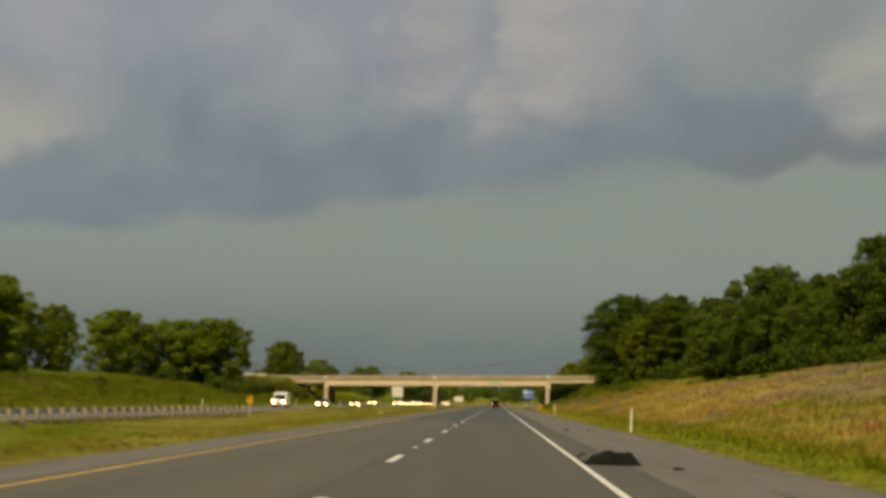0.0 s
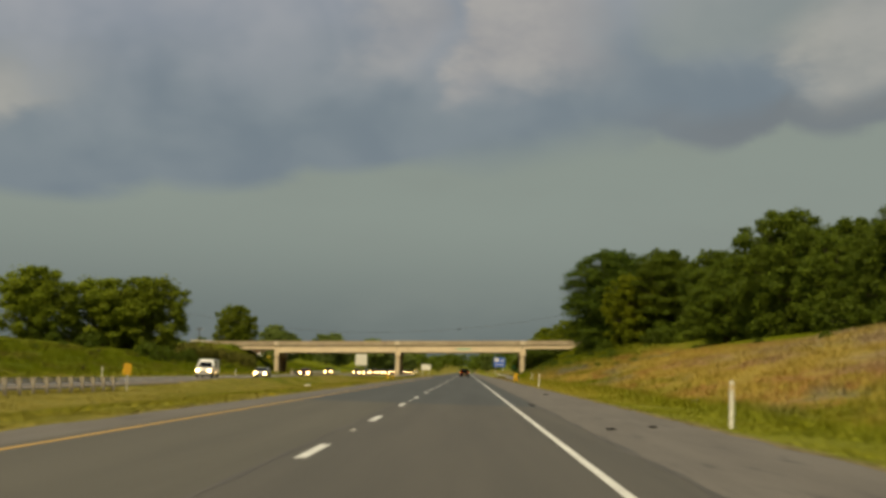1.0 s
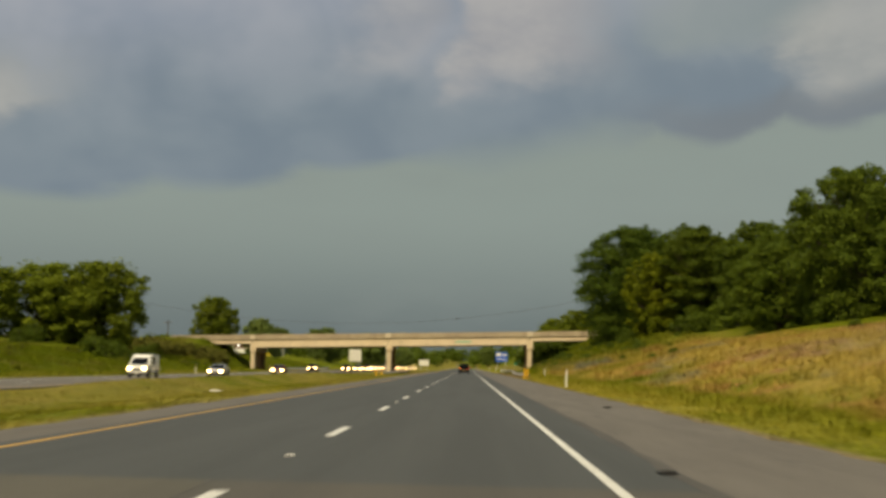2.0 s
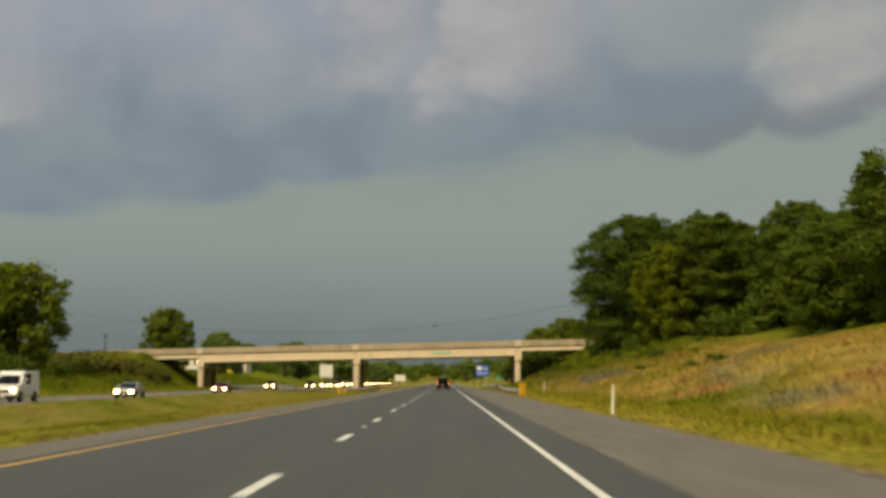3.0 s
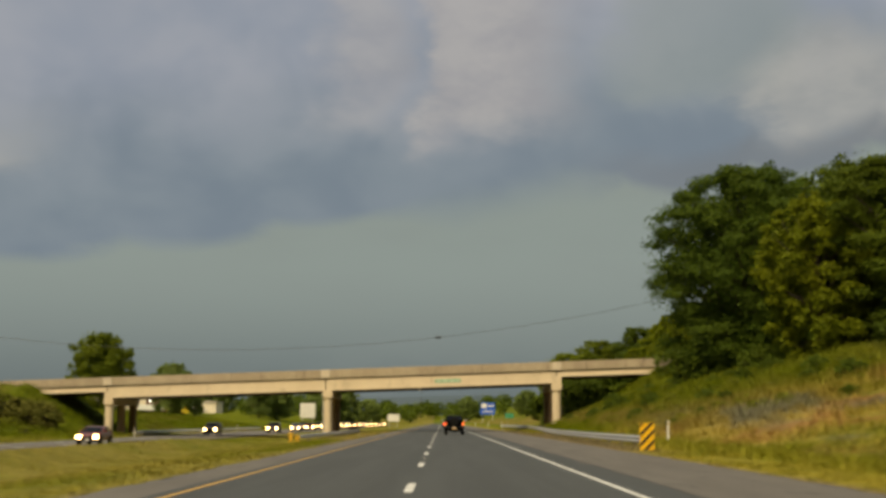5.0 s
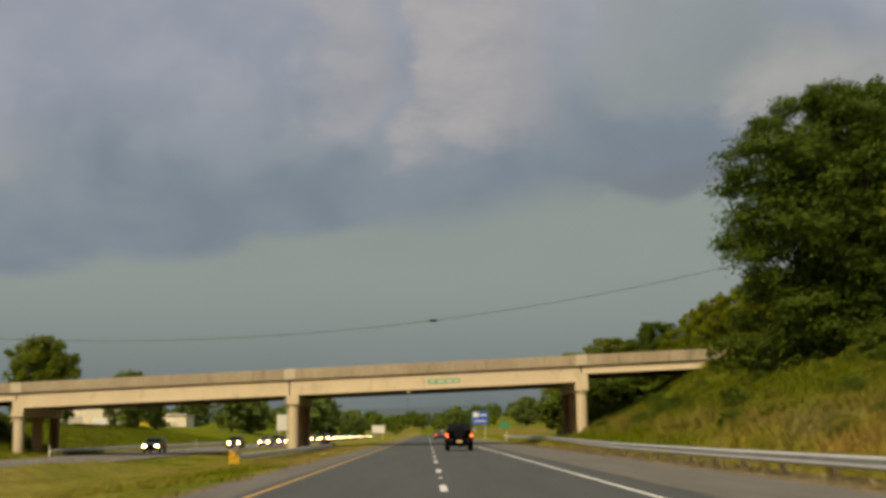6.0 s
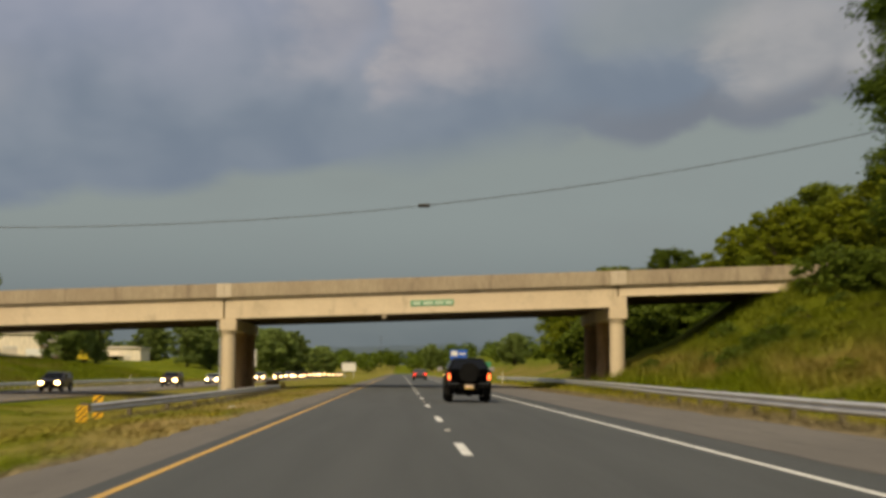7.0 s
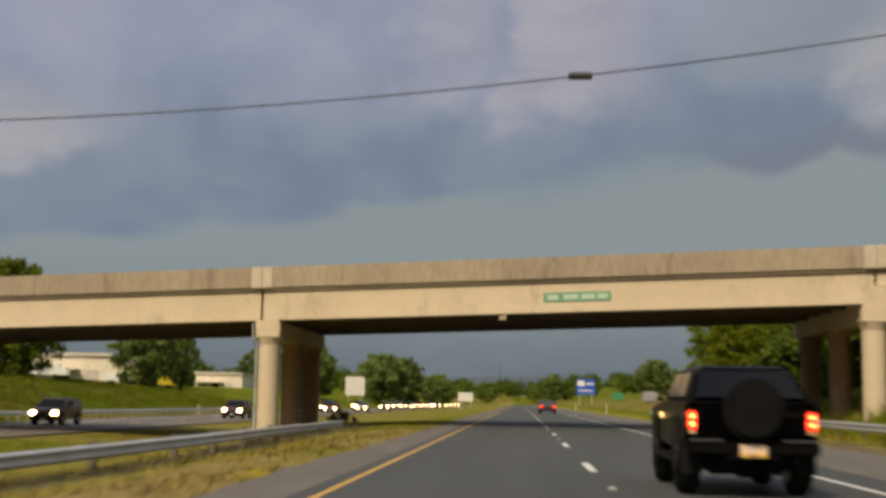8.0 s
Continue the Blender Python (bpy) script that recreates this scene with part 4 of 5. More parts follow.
def car(kind, m, paint, label, lit=True, rear=False, group="oncoming cars"):
    """A road car that faces -y (its front at y = 0), in one of a few body shapes."""
    t = thing(kind, label, "car" if kind != "van" else "van", m, group)
    if kind == "sedan":
        w, prof = 0.90, [(0.02, 0.35), (0.0, 0.62), (0.12, 0.80), (1.25, 0.95), (2.05, 1.38), (2.6, 1.46), (3.3, 1.42), (4.0, 1.08), (4.65, 1.02), (4.75, 0.7), (4.72, 0.35)]
        shield, r = ((1.32, 0.99), (2.02, 1.36)), 0.32
    elif kind == "hatchback":
        w, prof = 0.92, [(0.02, 0.35), (0.0, 0.72), (0.14, 0.92), (1.15, 1.10), (1.9, 1.62), (2.3, 1.68), (4.0, 1.64), (4.5, 1.15), (4.55, 0.4)]
        shield, r = ((1.22, 1.14), (1.86, 1.59)), 0.36
    else:
        w, prof = 1.0, [(0.02, 0.40), (0.0, 0.85), (0.15, 1.08), (0.95, 1.25), (1.65, 2.0), (2.0, 2.3), (5.5, 2.35), (5.6, 2.2), (5.6, 0.45)]
        shield, r = ((1.0, 1.30), (1.62, 1.95)), 0.36
    body = prism(prof, -w, w, "x", 0.05)
    belt = prof[3][1]
    for v in body.verts:
        if v.co.z > belt:
            v.co.x *= 1 - 0.16 * (v.co.z - belt) / (prof[5][1] - belt) * (0.4 if kind == "van" else 1)
    L = prof[-1][0]
    for v in body.verts:
        # nose and tail draw in, the flanks swell a little at the waist
        v.co.x *= 1 - 0.09 * max(0.0, 1 - v.co.y / 0.5) - 0.05 * max(0.0, (v.co.y - L + 0.5) / 0.5)
    part("body", body, paint, t)
    (ya, za), (yb, zb) = shield
    bm = bmesh.new()
    bm.faces.new([bm.verts.new(c) for c in ((-w * 0.86, ya, za), (w * 0.86, ya, za), (w * 0.74, yb, zb), (-w * 0.74, yb, zb))])
    ex = bmesh.ops.extrude_face_region(bm, geom=bm.faces[:])
    for v in ex["geom"]:
        if isinstance(v, bmesh.types.BMVert):
            v.co += Vector((0, -0.03, 0.035))
    part("windscreen", bm, GLASS, t)
    part("bonnet", prism([(0.16, prof[2][1] + 0.006), (prof[3][0] - 0.04, belt + 0.006), (prof[3][0] - 0.04, belt + 0.03), (0.3, prof[2][1] + 0.045)], -w * 0.74, w * 0.74, "x", 0.015), paint, t)
    for s in (-1, 1):
        part("side_window", box(min(s * w * 0.83, s * w * 0.955), max(s * w * 0.83, s * w * 0.955), yb + 0.05, L * 0.62, belt + 0.08, prof[5][1] - 0.18, 0.02), GLASS, t)
        for y in (L * 0.19, L * 0.8):
            wheel(t, s * (w - 0.1), y, r, 0.22, CHROME_DULL)
            arch = cylinder(r + 0.09, r + 0.09, 0.05, Matrix.Translation((s * (w - 0.012), y, r)) @ Matrix.Rotation(math.pi / 2, 4, "Y"), 20)
            part("wheel_arch", arch, TRIM, t)
        for y in (L * 0.34, L * 0.55):
            part("door_seam", box(s * w - 0.006, s * w + 0.004, y, y + 0.02, 0.45, belt - 0.05), TRIM, t)
        part("fog_lamp", box(s * w * 0.68 - 0.1, s * w * 0.68 + 0.1, -0.06, 0.0, 0.36, 0.44, 0.01), CHROME, t)
        zl = prof[2][1] - 0.14
        if rear:
            part("tail_lamp", box(s * w * 0.78 - 0.17, s * w * 0.78 + 0.17, L - 0.05, L + 0.03, zl, zl + 0.22, 0.02), TAIL, t, "lit red tail lamp")
        lamp = part("headlamp", box(s * w * 0.74 - 0.19, s * w * 0.74 + 0.19, -0.03, 0.16, zl - 0.14, zl + 0.10, 0.03), CHROME if rear else HEAD, t, "" if rear else "lit headlamp")
        part("mirror", box(s * (w + 0.1) - 0.09, s * (w + 0.1) + 0.09, ya + 0.35, ya + 0.45, belt + 0.02, belt + 0.18, 0.02), paint, t)
    part("front_bumper", box(-w * 0.95, w * 0.95, -0.05, 0.1, 0.28, 0.5, 0.03), TRIM, t)
    grille = part("grille", box(-w * 0.46, w * 0.46, -0.035, 0.02, prof[1][1] - 0.16, prof[1][1] + 0.06, 0.01), TRIM, t)
    for z in (-0.11, -0.05, 0.01):
        part("grille_bar", box(-w * 0.44, w * 0.44, -0.045, -0.037, prof[1][1] + z - 0.012, prof[1][1] + z + 0.012), CHROME_DULL, grille)
    part("number_plate", box(-0.16, 0.16, -0.07, -0.052, 0.36, 0.46, 0.004), SIGN_WHITE, t)
    return t


PAINTS = {
    "white": gloss("white_car_paint", (0.78, 0.78, 0.77), 0.3, 0, 0.5), "dark": gloss("dark_car_paint", (0.022, 0.018, 0.019), 0.35, 0.0, 0.3),
    "silver": gloss("silver_car_paint", (0.42, 0.43, 0.45), 0.35, 0.6, 0.5), "brown": gloss("dark_brown_car_paint", (0.045, 0.017, 0.009), 0.35, 0.0, 0.25), "red": gloss("maroon_car_paint", (0.16, 0.03, 0.025), 0.3, 0.1, 0.5)}
INNER, OUTER = -27.1, -30.8
TRAFFIC = [
    ("van", OUTER, 192, "white"), ("sedan", INNER, 213, "silver"), ("sedan", INNER, 262, "red"), ("hatchback", OUTER, 336, "brown"),
    ("hatchback", INNER, 372, "brown"), ("sedan", INNER, 405, "silver"), ("sedan", INNER, 432, "red"), ("hatchback", OUTER, 452, "dark"),
    ("sedan", INNER, 466, "silver"), ("hatchback", OUTER, 490, "dark"), ("sedan", INNER, 502, "dark"), ("hatchback", INNER, 528, "silver"), ("sedan", OUTER, 540, "white"),
    ("sedan", INNER, 556, "dark"), ("hatchback", INNER, 585, "red"), ("sedan", OUTER, 600, "dark"), ("sedan", INNER, 622, "silver"), ("hatchback", INNER, 660, "dark"), ("sedan", OUTER, 690, "white"), ("sedan", INNER, 720, "dark"), ("sedan", INNER, 780, "silver"),
]
first = {}
for kind, x, y, c in TRAFFIC:
    m = pose(x, y, OPP_Z, 0, 0, random.uniform(-1, 1))
    if (kind, c) in first:
        copy_thing(first[kind, c], m)
    else:
        first[kind, c] = car(kind, m, PAINTS[c], {"van": "white panel van", "sedan": c.replace("red", "maroon") + " saloon car", "hatchback": c.replace("red", "maroon") + " family car"}[kind] + " with lit headlamps on the opposite carriageway")
car("sedan", pose(1.7, 401, 0, 0, 0, 180), PAINTS["dark"], "dark saloon car with red tail lamps driving away", rear=True, group="")


# ---- litter and debris on the shoulder ----
def debris():
    bm = bmesh.new()
    bmesh.ops.create_grid(bm, x_segments=26, y_segments=8, size=0.5)
    for v in bm.verts:
        x, y = v.co.x * 1.12, v.co.y * 0.5
        n = noise.fractal(Vector((x * 3, y * 5, 1.3)), 1.0, 2.0, 4)
        arch = 0.25 * max(0, 1 - (y / 0.25) ** 2) ** 0.5 * (1 - 0.35 * abs(x)) * max(0.0, 1 - (abs(x) / 0.58) ** 5)
        v.co = Vector((x + 0.03 * n, y + 0.05 * math.sin(x * 4), max(0.006, arch + 0.10 * n * arch / 0.25)))
    ex = bmesh.ops.extrude_face_region(bm, geom=bm.faces[:])
    for v in ex["geom"]:
        if isinstance(v, bmesh.types.BMVert):
            v.co.z = max(v.co.z - 0.02, 0.0)
    t = thing("tyre_tread", "torn black strip of shed truck tyre lying on the shoulder", "debris", pose(4.35, 26.3, 0.004, 0, 0, 4))
    part("carcass", bm, RUBBER, t)
    part("curled_flap", sweep([(-0.06, 0), (0.06, 0), (0.06, 0.02), (-0.06, 0.02)], [(-0.52, 0.0, 0.03), (-0.66, 0.0, 0.05), (-0.72, 0.0, 0.13), (-0.64, 0.0, 0.19), (-0.56, 0.0, 0.17)], True), RUBBER, t)
    for k, (x, y) in enumerate(((5.5, 25.2), (5.25, 60), (6.4, 62), (6.5, 104), (4.5, 79))):
        bm = bmesh.new()
        bmesh.ops.create_icosphere(bm, subdivisions=2, radius=0.075)
        for v in bm.verts:
            n = noise.noise(v.co * 9 + Vector((k, 0, 0)))
            v.co = Vector((v.co.x * (1.6 + n), v.co.y * (1 + n), max(0, v.co.z * 0.35 + 0.02)))
        ob = part("tyre_scrap", bm, RUBBER)
        ob.location = (x, y, 0.003)
        tagged(ob, "small scrap of black tyre rubber on the shoulder", "debris", "tyre scraps")


debris()


# ---- overhead cable ----
def cable():
    t = thing("overhead_cable", "sagging dark overhead cable with a splice box across the highway", "cable")
    hang = lambda x: Vector((x, 290 - 0.02 * x, 8.3 + 0.00255 * (x + 22) ** 2))
    a, b = hang(-75), hang(48)
    pts = [hang(-75 + 123 * k / 60) for k in range(61)]
    ring = [(0.021 * math.cos(q * math.pi / 3), 0.021 * math.sin(q * math.pi / 3)) for q in range(6)]
    part("wire", sweep(ring, pts, True), SIGN_BLACK, t)
    p = hang(0.2)
    part("splice_box", cylinder(0.1, 0.1, 0.62, Matrix.Translation(p) @ Matrix.Rotation(math.pi / 2, 4, "Y"), 14, 0.03), SIGN_BLACK, t)
    for name, (x, y, z) in (("pole", a), ("pole", b)):
        g = float(land(x, y))
        part("pole", cylinder(0.16, 0.12, z - g + 1.2, Matrix.Translation((x, y, (z + g) / 2 + 0.4)), 14), BARK, t, "timber utility pole")


cable()


# ---- buildings beyond the bridge ----
WALL_CREAM = material("cream_metal_cladding", (0.76, 0.68, 0.55), (0.70, 0.62, 0.50), 0.2, 0.6, stretch=(1, 1, 0.3))
ROOF_GREY = material("pale_roof", (0.56, 0.51, 0.44), (0.50, 0.45, 0.39), 0.2, 0.7)
YELLOW_PAINT = gloss("yellow_machine_paint", (0.72, 0.54, 0.03), 0.45)


def building(x, y, w, d, h, label, doors=3):
    g = float(land(x, y)) - 0.4
    t = thing("warehouse", label, "building", pose(x, y, g))
    part("wall", box(-w / 2, w / 2, 0, d, 0, h), WALL_CREAM, t)
    part("roof", prism([(-w / 2 - 0.4, h), (w / 2 + 0.4, h), (w / 2 + 0.4, h + 0.35), (w * 0.3, h + 0.62), (-w / 2 - 0.4, h + 0.62)], -0.5, d + 0.5), ROOF_GREY, t)
    part("canopy", box(-w / 2, w * 0.1, -3.0, -0.02, h * 0.45, h * 0.5, 0.02), ROOF_GREY, t)
    for k in range(doors):
        x0 = -w * 0.4 + k * w * 0.8 / doors
        dr = part("loading_door", box(x0, x0 + w * 0.14, -0.06, -0.004, 0.2, h * 0.42), TRIM if k % 2 else ROOF_GREY, t)
        part("door_frame", box(x0 - 0.15, x0 + w * 0.14 + 0.15, -0.03, -0.003, h * 0.42, h * 0.42 + 0.2), STEEL, dr)
    if h > 4.5:
        part("annex", box(w / 2 + 0.02, w / 2 + 7.5, -1.0, d * 0.6, 0, h * 0.62, 0.03), BROWN_BRICK, t)
        part("annex_roof", box(w / 2 + 0.02, w / 2 + 7.9, -1.5, d * 0.62, h * 0.62 + 0.004, h * 0.62 + 0.35, 0.03), WALL_CREAM, t)
        for x0 in (w / 2 + 1.2, w / 2 + 6.0):
            part("wall_lamp", box(x0 - 0.3, x0 + 0.3, -1.2, -1.02, h * 0.52, h * 0.6, 0.03), LAMP_WHITE, t, "lit wall lamp")
    return t


BROWN_BRICK = material("brown_brick", (0.20, 0.12, 0.085), (0.15, 0.09, 0.065), 0.8, 0.85)
LAMP_WHITE = glow("wall_lamp_lit", (1.0, 0.95, 0.85), 4.0)
building(-88, 500, 22, 18, 5.0, "long cream metal-clad warehouse with a pale roof")
building(-84, 607, 13, 14, 4.2, "low cream industrial shed far across the field")


def parked(x, y, w, d, h, mat, name, label):
    g = float(land(x, y))
    t = thing(name, label, "vehicle", pose(x, y, g, 0, 0, random.uniform(-8, 8)))
    part("box_body", box(-w / 2, w / 2, -d / 2, d / 2, 0.6, h, 0.08), mat, t)
    part("cab", prism([(w / 2 + 0.02, 0.6), (w / 2 + 1.6, 0.6), (w / 2 + 1.6, 1.4), (w / 2 + 1.1, 2.1), (w / 2 + 0.02, 2.1)], -d / 2, d / 2, bevel=0.05), mat, t)
    for s in (-1, 1):
        for x0 in (-w * 0.3, w * 0.4):
            spin = Matrix.Translation((x0, s * (d / 2 - 0.15), 0.45)) @ Matrix.Rotation(math.pi / 2, 4, "X")
            part("wheel", cylinder(0.45, 0.45, 0.28, spin, 16), RUBBER, t)


parked(-87, 484, 6, 2.4, 2.6, PAINTS["white"], "parked_truck", "white box truck parked on the grass rise")
parked(-72.8, 484, 5, 2.4, 2.0, PAINTS["white"], "parked_truck", "white truck parked beside trees")
parked(-66.4, 486, 4.4, 2.4, 2.2, YELLOW_PAINT, "parked_loader", "yellow works truck parked beside trees")


def utility_pole(x, y, top, label="slim dark timber utility pole beside the bridge approach"):
    g = float(land(x, y))
    t = thing("utility_pole", label, "pole", pose(x, y, g))
    part("shaft", cylinder(0.13, 0.09, top - g + 0.5, Matrix.Translation((0, 0, (top - g) / 2 - 0.25)), 12), BARK, t)
    part("crossarm", box(-0.8, 0.8, -0.06, 0.06, top - g - 0.6, top - g - 0.45, 0.01), BARK, t)
    for k in (-0.65, 0.0, 0.65):
        part("insulator", cylinder(0.05, 0.035, 0.14, Matrix.Translation((k, 0, top - g - 0.38)), 10), SIGN_WHITE, t)


utility_pole(-62.2, 338, 9.6)
utility_pole(-12.5, 990, 22.0, "tall thin dark pole before the far woods")


def litter(x, y, s, turn):
    """A crumpled scrap of pale paper or plastic in the grass."""
    bm = bmesh.new()
    bmesh.ops.create_grid(bm, x_segments=9, y_segments=7, size=0.5)
    for v in bm.verts:
        n = noise.fractal(Vector((v.co.x * 4 + x, v.co.y * 4, 0.7)), 1.0, 2.0, 3)
        v.co = Vector((v.co.x * s, v.co.y * s * 0.7, max(0.0, 0.10 + 0.16 * n) * s))
    ex = bmesh.ops.extrude_face_region(bm, geom=bm.faces[:])
    for v in ex["geom"]:
        if isinstance(v, bmesh.types.BMVert):
            v.co.z += 0.006
    ob = part("litter", bm, SIGN_WHITE)
    ob.matrix_basis = pose(x, y, float(land(x, y)) + 0.09, 0, 0, turn)
    tagged(ob, "crumpled scrap of white litter in the verge grass", "litter", "litter scraps")


litter(-8.9, 121, 0.45, 20)
litter(11.9, 87, 0.6, 70)
litter(-6.2, 266, 0.2, 10)


# ---- trees ----
def leaf_cloud(rng, clumps, leaves, size, hollow=0.35, flat=0.62, lift=0.35):
    """Small leaf sprays in overlapping clumps (x, y, z, radius): dense on the upper side of each, ragged at the rim."""
    C = np.array(clumps)
    share = C[:, 3] ** 2
    pick = rng.choice(len(C), leaves, p=share / share.sum())
    L = C[pick]
    d = rng.normal(size=(leaves, 3))
    d /= np.linalg.norm(d, axis=1)[:, None]
    # sprays: pull directions towards shared knots
    knots = rng.normal(size=(len(C), 16, 3))
    knots /= np.linalg.norm(knots, axis=2)[..., None]
    which = rng.integers(0, 16, leaves)
    d = knots[pick, which] + d * rng.uniform(0.15, 1.0, (leaves, 1))
    d /= np.linalg.norm(d, axis=1)[:, None]
    # most foliage sits on the upper side, the underside is thin
    turn = (d[:, 2] < 0) & (rng.random(leaves) < 0.6)
    d[turn, 2] *= -1
    reach = 0.75 + 0.5 * rng.random((len(C), 16))[pick, which]
    r = (hollow + (1 - hollow) * rng.random(leaves) ** 0.6) * reach * rng.uniform(0.85, 1.15, leaves)
    c = L[:, :3] + d * (L[:, 3] * r)[:, None] * np.array([1, 1, flat])
    nrm = d * 0.9 + rng.normal(size=(leaves, 3)) * 0.45 + np.array([0, 0, lift])
    nrm /= np.linalg.norm(nrm, axis=1)[:, None]
    a = np.cross(nrm, rng.normal(size=(leaves, 3)))
    a /= np.linalg.norm(a, axis=1)[:, None]
    b = np.cross(nrm, a)
    s = size * rng.uniform(0.55, 1.35, leaves)[:, None]
    bend = nrm * s * 0.25
    v = np.stack([c - a * s, c - b * s * 0.55 + bend, c + a * s, c + b * s * 0.55 + bend], 1).reshape(-1, 3)
    f = np.arange(len(v)).reshape(-1, 4)
    return v, f


def crown_width(style, t):
    """How wide the crown is (0 to 1) at the height t (0 to 1) of it."""
    if style == "vase":
        return 0.66 + 0.34 * math.sin(min(t / 0.60, 1.0) * math.pi / 2) if t < 0.60 else max(0.0, 1 - ((t - 0.60) / 0.42) ** 2) ** 0.55
    if style == "layers":
        return (0.70 + 0.30 * min(t / 0.35, 1.0)) if t < 0.55 else max(0.0, 1 - ((t - 0.55) / 0.47) ** 2) ** 0.6
    return max(0.0, 1 - abs(2 * t - 0.92) ** 2.4 * 0.80) ** 0.6 if t < 0.96 else 0.45


def limb(bm, pts, r0, r1, seg=8):
    rings = []
    for i, p in enumerate(pts):
        r = r0 + (r1 - r0) * i / (len(pts) - 1)
        d = (Vector(pts[min(i + 1, len(pts) - 1)]) - Vector(pts[max(i - 1, 0)])).normalized()
        q = d.to_track_quat("Z", "Y")
        rings.append([bm.verts.new(Vector(p) + q @ Vector((r * math.cos(6.2832 * k / seg), r * math.sin(6.2832 * k / seg), 0))) for k in range(seg)])
    for a, b in zip(rings, rings[1:]):
        for k in range(seg):
            bm.faces.new((a[k], a[(k + 1) % seg], b[(k + 1) % seg], b[k]))
    bm.faces.new(rings[-1])


def make_tree(seed, height, width, leaf, leaves, size, low=0.18, label="", name="tree", style="round", count=150):
    """A broadleaf tree: tapered trunk, limbs that fork out to each clump, and a crown of leaf sprays."""
    rng = np.random.default_rng(seed)
    t = thing(name, label, "tree", pose(0, 0, -500))
    z0, tall = height * low, height * (1 - low)
    flat = {"vase": 0.72, "layers": 0.48}.get(style, 0.78)
    clumps, spurs = [], []
    for k in range(count):
        # higher up the clumps stand closer, and one in four fills the inside
        q = ((k + 0.5) / count) ** 0.85
        if style == "layers":
            q = (math.floor(q * 7) + 0.5 + rng.uniform(-0.32, 0.32)) / 7
        q = min(max(q + rng.uniform(-0.02, 0.02), 0.02), 0.97)
        ang = k * 2.39996 + rng.uniform(-0.35, 0.35)
        r = width * rng.uniform(0.06, 0.112) * (0.8 if q > 0.8 else 1.0)
        out = rng.uniform(0.80, 1.10) if k % 3 else rng.uniform(0.30, 0.78)
        span = max(width / 2 * crown_width(style, q) * out - r * 0.75, 0.0)
        x, y, z = math.cos(ang) * span, math.sin(ang) * span, z0 + q * tall - r * 0.45 * flat
        clumps.append((x, y, z, r))
        if style == "vase" and q > 0.5 and k % 3 == 0:
            # upswept plumes that break the outline
            for j in (1, 2):
                clumps.append((x * (1 + 0.03 * j), y * (1 + 0.03 * j), z + r * 0.5 * j, r * (0.85 - 0.2 * j)))
        elif k % 5 == 2:
            clumps.append((x * 1.14, y * 1.14, z + r * rng.uniform(-0.4, 0.8), r * 0.5))
    solid = [(rng.uniform(-0.12, 0.12) * width, rng.uniform(-0.12, 0.12) * width, z0 + q * tall, width * 0.32 * crown_width(style, q)) for q in (0.12, 0.28, 0.44, 0.60, 0.74)]
    v, f = leaf_cloud(rng, clumps, int(leaves * 0.86), size, flat=flat)
    w, g = leaf_cloud(rng, solid, int(leaves * 0.14), size * 1.25, 0.2, 0.8)
    ob = new("crown", raw_mesh("crown", np.concatenate([v, w]), np.concatenate([f, g + len(v)]), leaf))
    ob.parent = t
    bm = bmesh.new()
    lean = rng.uniform(-0.4, 0.4, 2)
    limb(bm, [(0, 0, -0.8), (lean[0] * 0.3, lean[1] * 0.3, height * 0.18), (lean[0], lean[1], height * 0.45), (lean[0] * 0.6, lean[1], height * 0.8)], width * 0.035 + 0.08, 0.06)
    for x, y, z, r in clumps[::3]:
        z1 = min(z * 0.55, height * 0.5)
        limb(bm, [(lean[0] * 0.5, lean[1] * 0.5, z1 + rng.uniform(-0.06, 0.06) * height), (x * 0.45 + rng.uniform(-0.5, 0.5), y * 0.45 + rng.uniform(-0.5, 0.5), (z1 + z) * 0.52), (x, y, z)], width * 0.009 + 0.02, 0.015, 5)
    part("trunk", bm, BARK, t)
    return t


